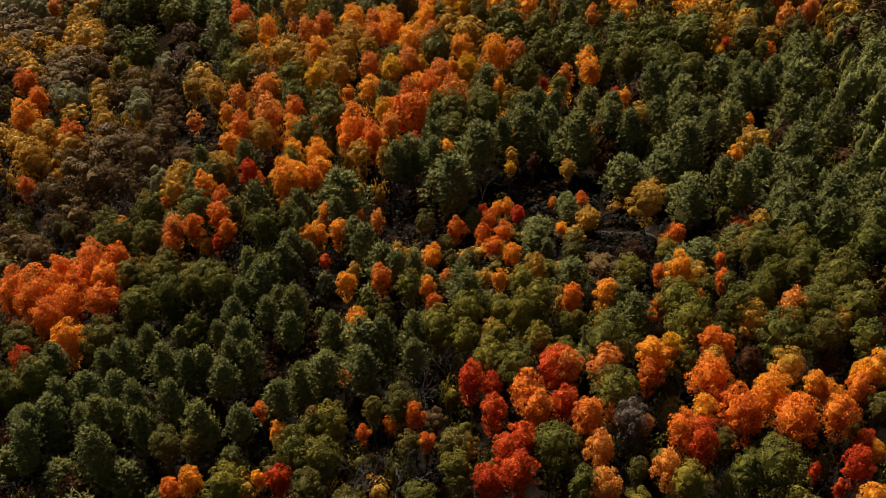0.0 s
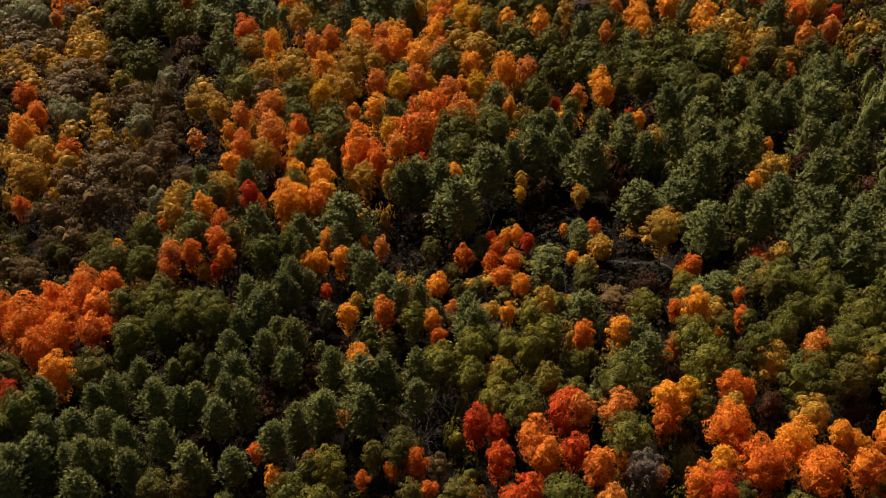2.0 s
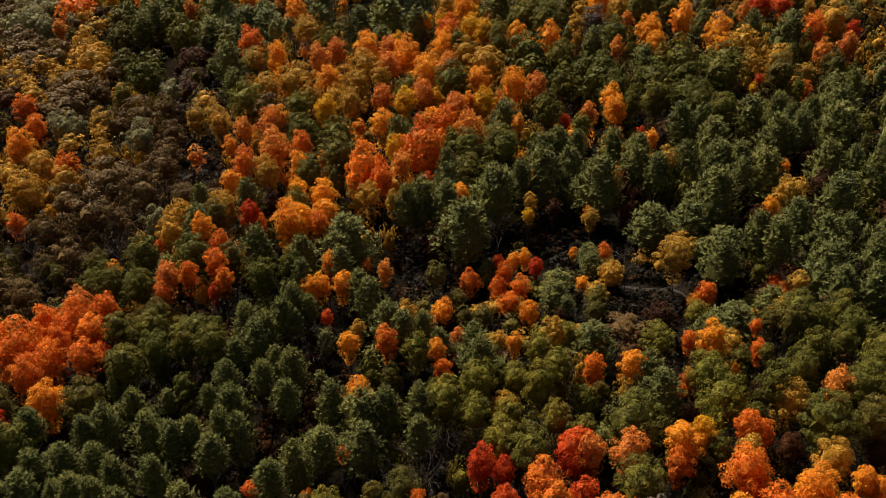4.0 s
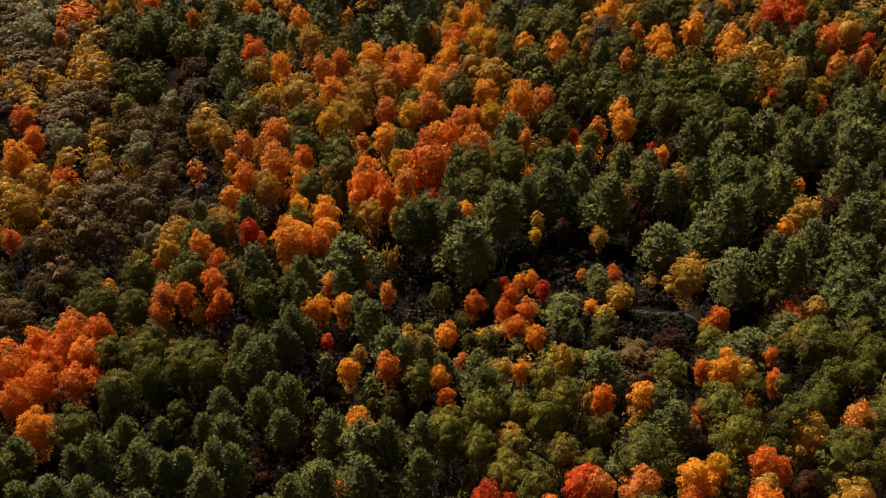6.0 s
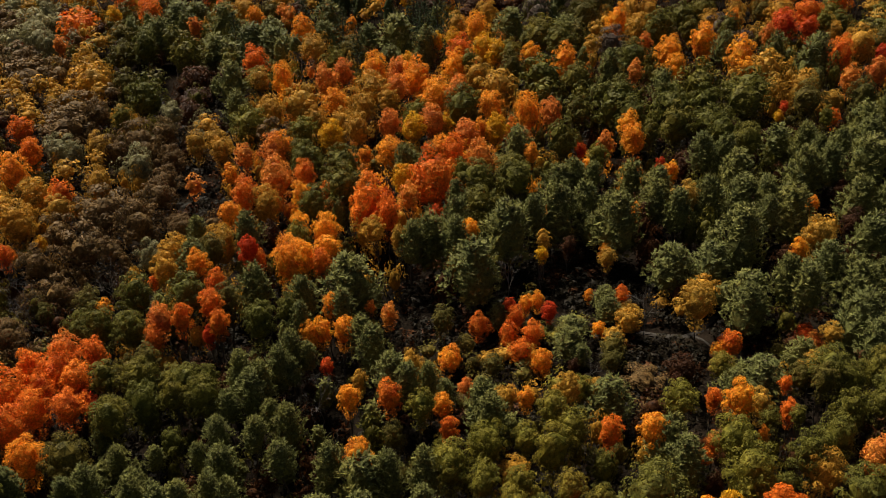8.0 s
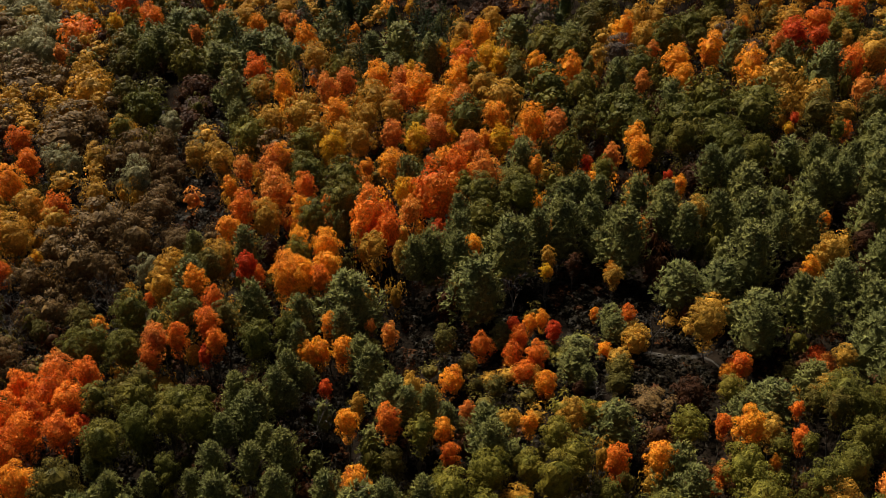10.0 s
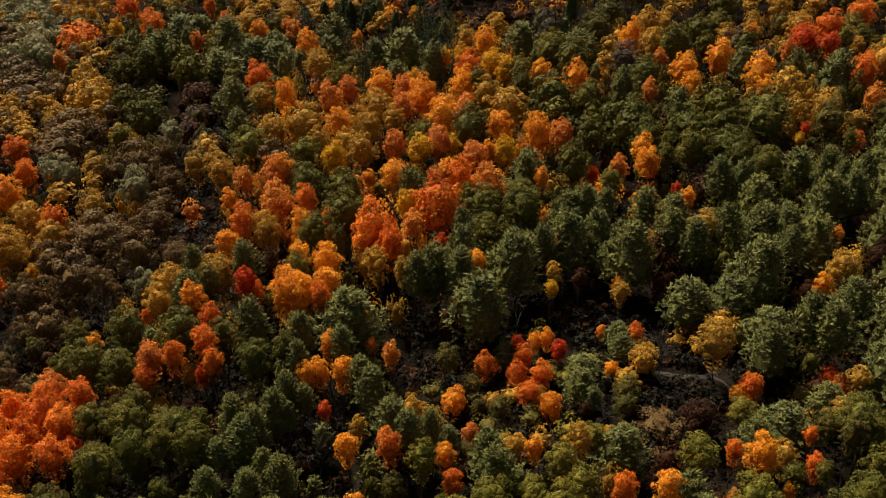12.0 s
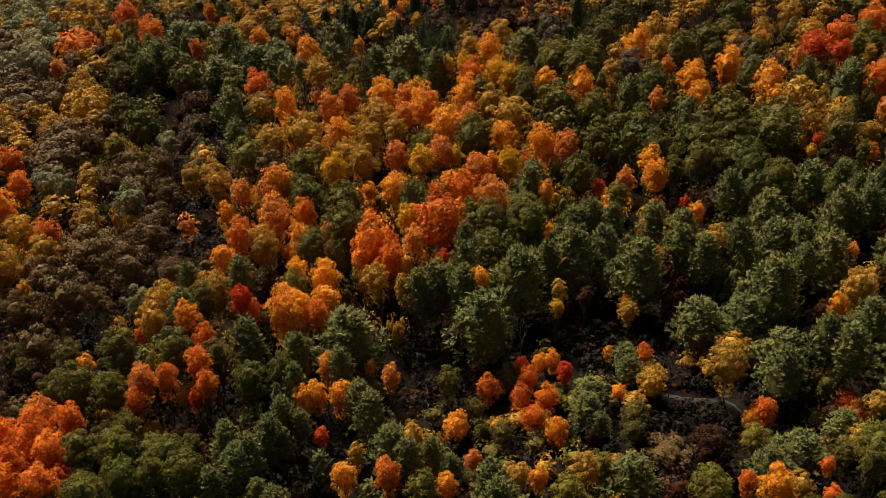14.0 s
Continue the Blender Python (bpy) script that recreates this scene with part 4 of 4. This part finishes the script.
stand("L", [
    (25.2, 82.4, 4.1, 10.3), (30.8, 81.2, 4.5, 14.5), (-24.8, 89.5, 6.0, 14.5), (-11.9, 99.4, 6.0, 14.5), (9.8, 109.2, 5.4, 14.5), (17.2, 112.2, 4.6, 14.5),
    (53.5, 91.3, 2.4, 9.5), (-1.7, 128.9, 4.3, 14.5), (1.4, 122.1, 4.4, 10.6), (2.3, 118.4, 5.8, 14.5), (6.2, 114.1, 4.7, 14.5), (6.6, 122.0, 5.9, 14.5),
    (10.9, 112.6, 4.6, 14.5), (12.6, 124.8, 4.5, 10.6), (15.6, 119.5, 5.8, 14.5), (16.0, 127.0, 4.6, 14.5), (18.3, 121.7, 4.9, 14.5), (20.8, 136.3, 4.2, 9.0),
    (32.2, 126.5, 5.3, 14.5), (37.9, 119.5, 5.8, 14.5), (39.1, 114.4, 7.4, 14.5), (-13.1, 154.3, 4.3, 10.4), (19.6, 154.5, 3.4, 4.0), (42.3, 141.8, 4.3, 7.0),
])
stand("L", [
    (55.8, 137.6, 4.1, 10.0), (-24.7, 179.5, 5.4, 14.5), (4.9, 200.6, 4.2, 14.2), (31.5, 201.7, 4.7, 14.5), (-42.5, 234.0, 9.3, 16.0), (-30.2, 228.3, 6.8, 14.5),
    (-4.8, 237.0, 6.2, 11.9), (-4.4, 232.5, 5.5, 14.5), (79.4, 214.2, 3.7, 12.4), (-76.2, 246.1, 6.0, 14.5), (7.3, 261.5, 4.6, 14.5), (-47.8, 269.9, 7.2, 12.6),
    (-26.8, 273.9, 7.3, 14.5), (18.2, 267.7, 6.3, 14.5), (95.2, 266.0, 5.3, 14.5), (101.9, 280.4, 7.4, 12.7), (27.3, 288.2, 9.1, 13.9), (-123.0, 354.3, 5.2, 11.1),
])
stand("F", [
    (-21.9, 276.6, 6.5, 18.0), (-59.2, 304.7, 8.7, 16.3), (-39.4, 309.5, 7.3, 18.0), (-26.6, 295.7, 8.7, 18.0), (-7.4, 304.4, 8.0, 18.0), (-4.2, 296.6, 9.4, 16.8),
    (-0.6, 307.3, 8.1, 18.0), (1.8, 288.3, 7.9, 15.7), (30.2, 299.5, 10.3, 20.3), (-32.5, 319.8, 8.9, 16.4), (-6.2, 313.0, 10.8, 20.6),
])
stand("U", [
    (26.1, 87.4, 3.2, 10.4), (-34.0, 98.0, 4.7, 14.0), (-31.4, 99.8, 3.5, 11.5), (-14.5, 99.0, 4.3, 14.0), (-14.0, 87.8, 4.7, 14.0), (-6.6, 102.9, 3.5, 11.7),
    (-3.5, 102.4, 5.2, 14.0), (-2.0, 95.3, 3.4, 11.1), (3.7, 92.9, 4.9, 14.0), (37.6, 91.0, 3.2, 10.6), (56.1, 108.6, 6.3, 14.0), (58.3, 94.0, 3.9, 11.1),
    (-62.4, 126.2, 6.1, 14.0), (-49.9, 125.5, 7.1, 14.0), (-5.0, 128.6, 3.7, 9.5), (51.6, 135.4, 4.0, 9.6), (52.5, 129.9, 3.9, 13.0), (-47.3, 147.1, 5.4, 10.6),
    (-43.5, 144.6, 4.5, 14.0), (-34.3, 161.4, 4.5, 14.0), (1.2, 155.4, 4.3, 9.8), (4.2, 138.3, 3.0, 5.2), (5.0, 153.0, 3.4, 5.5), (9.1, 146.8, 3.7, 5.8),
])
stand("U", [
    (27.1, 145.2, 3.7, 5.8), (27.6, 148.6, 4.7, 6.6), (-67.6, 165.8, 3.7, 9.5), (-60.1, 168.3, 6.1, 11.1), (-40.7, 178.3, 5.4, 14.0), (79.7, 225.7, 7.8, 14.0),
    (91.7, 225.5, 6.4, 13.2), (17.7, 258.9, 7.6, 14.0), (105.3, 253.1, 7.2, 13.8), (-83.6, 275.1, 9.4, 13.3), (-91.6, 301.1, 10.3, 13.9), (-24.0, 288.4, 7.5, 12.0),
    (39.8, 292.2, 9.5, 15.5), (44.8, 307.7, 8.9, 14.0), (87.1, 289.8, 6.3, 11.2), (-52.5, 329.3, 8.2, 12.6), (-102.5, 340.4, 8.9, 13.0),
])
stand("W", [
    (26.4, 94.0, 4.9, 14.0), (44.1, 271.1, 7.9, 14.0), (71.9, 273.4, 7.1, 14.0), (75.7, 263.5, 7.2, 12.7), (27.7, 302.8, 9.2, 14.1),
])
stand("R", [
    (8.0, 84.4, 4.6, 14.5), (11.5, 86.5, 4.7, 14.5), (46.6, 84.4, 1.6, 9.5), (48.4, 81.3, 1.7, 9.5), (50.7, 83.0, 3.8, 12.6), (-18.1, 90.6, 3.7, 12.1),
    (6.6, 104.3, 4.8, 14.5), (9.0, 97.5, 4.2, 14.3), (9.2, 105.1, 3.6, 11.8), (9.8, 89.9, 4.4, 14.5), (12.7, 92.1, 4.9, 14.5), (18.4, 106.2, 6.2, 14.5),
    (18.5, 98.2, 4.2, 14.3), (34.2, 89.3, 5.5, 14.5), (38.5, 98.7, 3.4, 11.2), (53.8, 88.8, 3.2, 10.4), (-60.0, 121.0, 4.0, 13.3), (-51.2, 138.1, 3.5, 11.5),
    (-36.4, 155.5, 2.9, 9.5), (-16.1, 144.1, 2.5, 9.5), (12.5, 160.0, 2.4, 7.0), (18.5, 157.9, 3.1, 7.0), (56.7, 149.4, 4.5, 5.0), (-33.1, 176.0, 4.3, 14.5),
])
stand("R", [
    (-0.3, 189.7, 2.9, 9.5), (29.8, 212.4, 2.8, 9.5), (44.2, 202.2, 2.2, 9.5), (74.2, 224.3, 2.6, 9.5), (101.9, 245.0, 4.2, 12.4), (58.1, 276.1, 3.2, 10.5),
    (87.5, 270.3, 8.5, 14.5), (91.3, 263.1, 5.3, 14.5),
])
stand("D", [
    (-8.6, 92.4, 3.6, 9.9), (-7.7, 89.9, 3.3, 10.9), (-6.0, 106.5, 5.6, 11.1), (-3.4, 91.2, 4.1, 12.0), (0.3, 106.3, 4.5, 12.0), (3.7, 112.1, 4.7, 12.0),
    (-16.7, 138.7, 4.0, 10.1), (23.7, 144.4, 3.1, 5.2), (33.7, 155.7, 4.3, 10.3), (-77.3, 175.3, 5.3, 12.7), (-71.8, 169.4, 5.1, 12.5), (-70.8, 163.4, 3.7, 11.6),
    (-58.1, 174.2, 4.9, 12.0), (12.7, 166.7, 5.6, 11.1), (-36.4, 274.5, 9.9, 13.7),
])
stand("T", [
    (13.6, 100.8, 5.1, 15.0), (14.6, 96.9, 5.0, 15.0), (20.7, 94.5, 4.9, 15.0), (25.5, 97.7, 3.4, 11.1), (30.4, 102.6, 3.9, 13.0), (-59.7, 131.0, 6.2, 15.0),
    (-5.7, 132.6, 4.1, 13.6), (-44.5, 152.1, 3.8, 12.5), (7.2, 156.5, 3.9, 7.0), (11.7, 154.9, 4.3, 6.0), (-38.0, 198.5, 6.0, 15.0), (-26.8, 204.8, 5.5, 15.0),
    (-21.6, 199.5, 3.6, 11.9), (-0.7, 201.0, 11.9, 16.5),
])

# ---- the rest of the woods: younger trees between the stands ----
CLEARINGS = [(33.2, 157.1, 4.5), (36.5, 155.7, 4.5), (40.2, 155.0, 4.5), (44.0, 157.4, 4.0), (43.3, 153.2, 3.5), (27.0, 170.6, 6.0), (24.7, 176.1, 6.0), (30.9, 165.2, 5.0), (22.4, 182.0, 5.0), (37.9, 149.7, 4.0), (29.0, 152.0, 5.0), (22.0, 169.0, 5.0), (17.0, 174.0, 5.0), (10.0, 163.0, 5.0), (6.0, 158.0, 5.0), (34.0, 146.0, 5.0), (47.5, 153.0, 4.0), (2.0, 161.0, 5.0)]

# Hollows in the canopy with only low brush, its colour dark for shade: x, y, radius
HOLLOWS = [(-84.8, 289.8, 9), (-75.7, 287.7, 9), (-54.4, 222.4, 6), (-50.5, 211.0, 6), (-81.4, 224.4, 6), (-56.5, 263.3, 6), (-8.1, 179.3, 5), (-2.1, 171.9, 5), (-6.0, 166.3, 5), (-0.5, 161.3, 5), (-29.3, 157.0, 3.5), (-26.5, 142.6, 3.5), (-24.8, 106.3, 5), (-29.9, 107.7, 4)]


def triangle_mesh(name, verts, faces, slots, mats, label, category):
    """Many small plants that nobody could count, as one mesh."""
    mesh = bpy.data.meshes.new(name)
    mesh.vertices.add(len(verts))
    mesh.vertices.foreach_set("co", verts.ravel())
    mesh.loops.add(faces.size)
    mesh.loops.foreach_set("vertex_index", faces.ravel())
    mesh.polygons.add(len(faces))
    mesh.polygons.foreach_set("loop_start", np.arange(0, faces.size, 3))
    for mat in mats:
        mesh.materials.append(mat)
    mesh.polygons.foreach_set("material_index", slots)
    mesh.update(calc_edges=True)
    mesh.validate()
    tagged(new(name, mesh), label, category, kind="stuff")


def young_tree(shape, rng):
    """A slighter tree of unit width and height, for the understorey."""
    if shape in ("pine", "spruce"):
        verts, faces = plume_crown(rng, 0.5, 0.9, 2.6, 50, 6, 0.17)[:2]
        return verts / np.array([1, 1, 2.6]), faces
    if shape == "canopy":
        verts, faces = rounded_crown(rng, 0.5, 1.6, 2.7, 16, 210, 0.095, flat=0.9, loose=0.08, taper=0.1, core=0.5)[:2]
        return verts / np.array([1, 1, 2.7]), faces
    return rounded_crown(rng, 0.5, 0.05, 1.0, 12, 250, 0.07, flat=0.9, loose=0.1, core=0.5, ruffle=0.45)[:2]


def fill_woods():
    """The woods between and beyond the single trees, joined into one object."""
    rng = np.random.default_rng(5)
    known = np.array([(p[0], p[1], p[2]) for p in planted])
    kinds = [p[4] for p in planted]
    talls = [p[3] for p in planted]
    colours = list(LEAVES)
    models = {s: [young_tree(s, rng) for k in range(4)] for s in ("pine", "spruce", "canopy", "bush")}
    all_verts, all_faces, slots, base = [], [], [], 0
    step = 4.9
    for j in [*range(int(385 / step)), *range(-20, 0)]:
        for i in range(-84, 85):
            x = (i + 0.5 * (j % 2)) * step + rng.uniform(-1.8, 1.8)
            y = 45 + j * step * 0.9 + rng.uniform(-1.8, 1.8)
            pick, roll, which = rng.uniform(), rng.uniform(0, 1, 4), int(rng.integers(4))
            if abs(x) > 0.47 * math.hypot(y, 88) + 10 or j < 0 and pick > 0.6:
                continue
            if any(math.hypot(x - cx, y - cy) < r for cx, cy, r in CLEARINGS + HOLLOWS):
                continue
            d = np.hypot(known[:, 0] - x, known[:, 1] - y)
            if (d < 0.34 * known[:, 2] + 0.6).any():
                continue
            order = np.argsort(d)[:4]
            n = int(order[0] if pick < 0.55 else order[1 + int(pick * 30) % 3])
            kind = kinds[n]
            far = d[order[0]] > 8
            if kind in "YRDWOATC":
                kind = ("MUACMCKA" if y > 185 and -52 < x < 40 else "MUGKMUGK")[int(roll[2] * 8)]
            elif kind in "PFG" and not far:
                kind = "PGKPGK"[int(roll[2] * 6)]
            wide = 4.2 + 2.6 * roll[0] if far else 3.2 + 2.4 * roll[0]
            tall = talls[n] * 0.92 if far else min(talls[n] * (0.5 + 0.22 * roll[1]), wide * 2.2)
            shape = KINDS[kind][3] if KINDS[kind][3] in models else "canopy" if far else "bush"
            verts, faces = models[shape][which]
            a = 6.283 * roll[3]
            turn = np.array([[math.cos(a), -math.sin(a), 0], [math.sin(a), math.cos(a), 0], [0, 0, 1]])
            foot = np.array([x, y, ground_height(x, y)])
            all_verts.append((verts * np.array([wide, wide, tall])) @ turn.T + foot)
            all_faces.append(faces + base)
            slots += [colours.index(KINDS[kind][2] or "taupe")] * len(faces)
            base += len(verts)
            tv, tf = [], []
            tube(tv, tf, foot - np.array([0, 0, 0.4]), foot + np.array([0, 0, tall * 0.8]), 0.13, 0.04, 3)
            tf = [t for a, b, c, d in tf for t in ((a, b, c), (a, c, d))]
            all_verts.append(np.array([tuple(v) for v in tv]))
            all_faces.append(np.array(tf) + base)
            slots += [len(colours)] * len(tf)
            base += len(tv)
    triangle_mesh("understorey", np.vstack(all_verts), np.vstack(all_faces), slots, [*LEAVES.values(), BARK_DARK], "dense younger autumn trees between the tall ones", "woods")


fill_woods()


def low_brush():
    """Knee- to head-high brambles and saplings that cover the floor, thin on the trail itself."""
    rng = np.random.default_rng(9)
    model = [rounded_crown(rng, 0.5, 0.0, 1.0, 8, 40, 0.19, flat=0.9, loose=0.3, core=0, ruffle=0.5)[:2] for k in range(4)]
    # Mostly the near-black brush colour, with the floor's shade built in.
    colours = ["shaded_bramble", "shaded_bramble", "maroon", "shaded_bramble"]
    line = [Vector(p) for p in (*TRAIL, *BRANCH)]
    all_verts, all_faces, slots, base = [], [], [], 0
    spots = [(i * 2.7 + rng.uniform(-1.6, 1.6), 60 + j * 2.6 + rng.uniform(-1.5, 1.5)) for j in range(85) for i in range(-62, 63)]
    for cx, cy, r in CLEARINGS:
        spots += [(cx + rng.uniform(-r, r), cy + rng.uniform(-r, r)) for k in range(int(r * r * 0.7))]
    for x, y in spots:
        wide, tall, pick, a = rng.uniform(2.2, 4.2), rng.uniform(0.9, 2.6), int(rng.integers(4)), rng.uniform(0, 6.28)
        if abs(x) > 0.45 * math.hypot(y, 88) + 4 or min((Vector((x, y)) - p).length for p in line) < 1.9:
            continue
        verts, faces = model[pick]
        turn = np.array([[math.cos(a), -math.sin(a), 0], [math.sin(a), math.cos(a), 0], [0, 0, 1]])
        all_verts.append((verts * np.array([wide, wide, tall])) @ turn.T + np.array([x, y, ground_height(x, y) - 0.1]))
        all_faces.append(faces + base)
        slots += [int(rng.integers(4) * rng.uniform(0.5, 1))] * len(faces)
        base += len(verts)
    triangle_mesh("undergrowth", np.vstack(all_verts), np.vstack(all_faces), slots, [LEAVES[c] for c in colours], "low brambles and saplings on the forest floor, coloured dark for shade", "undergrowth")


low_brush()

for ob in templates.values():
    for part in (*ob.children, ob):
        bpy.data.objects.remove(part)
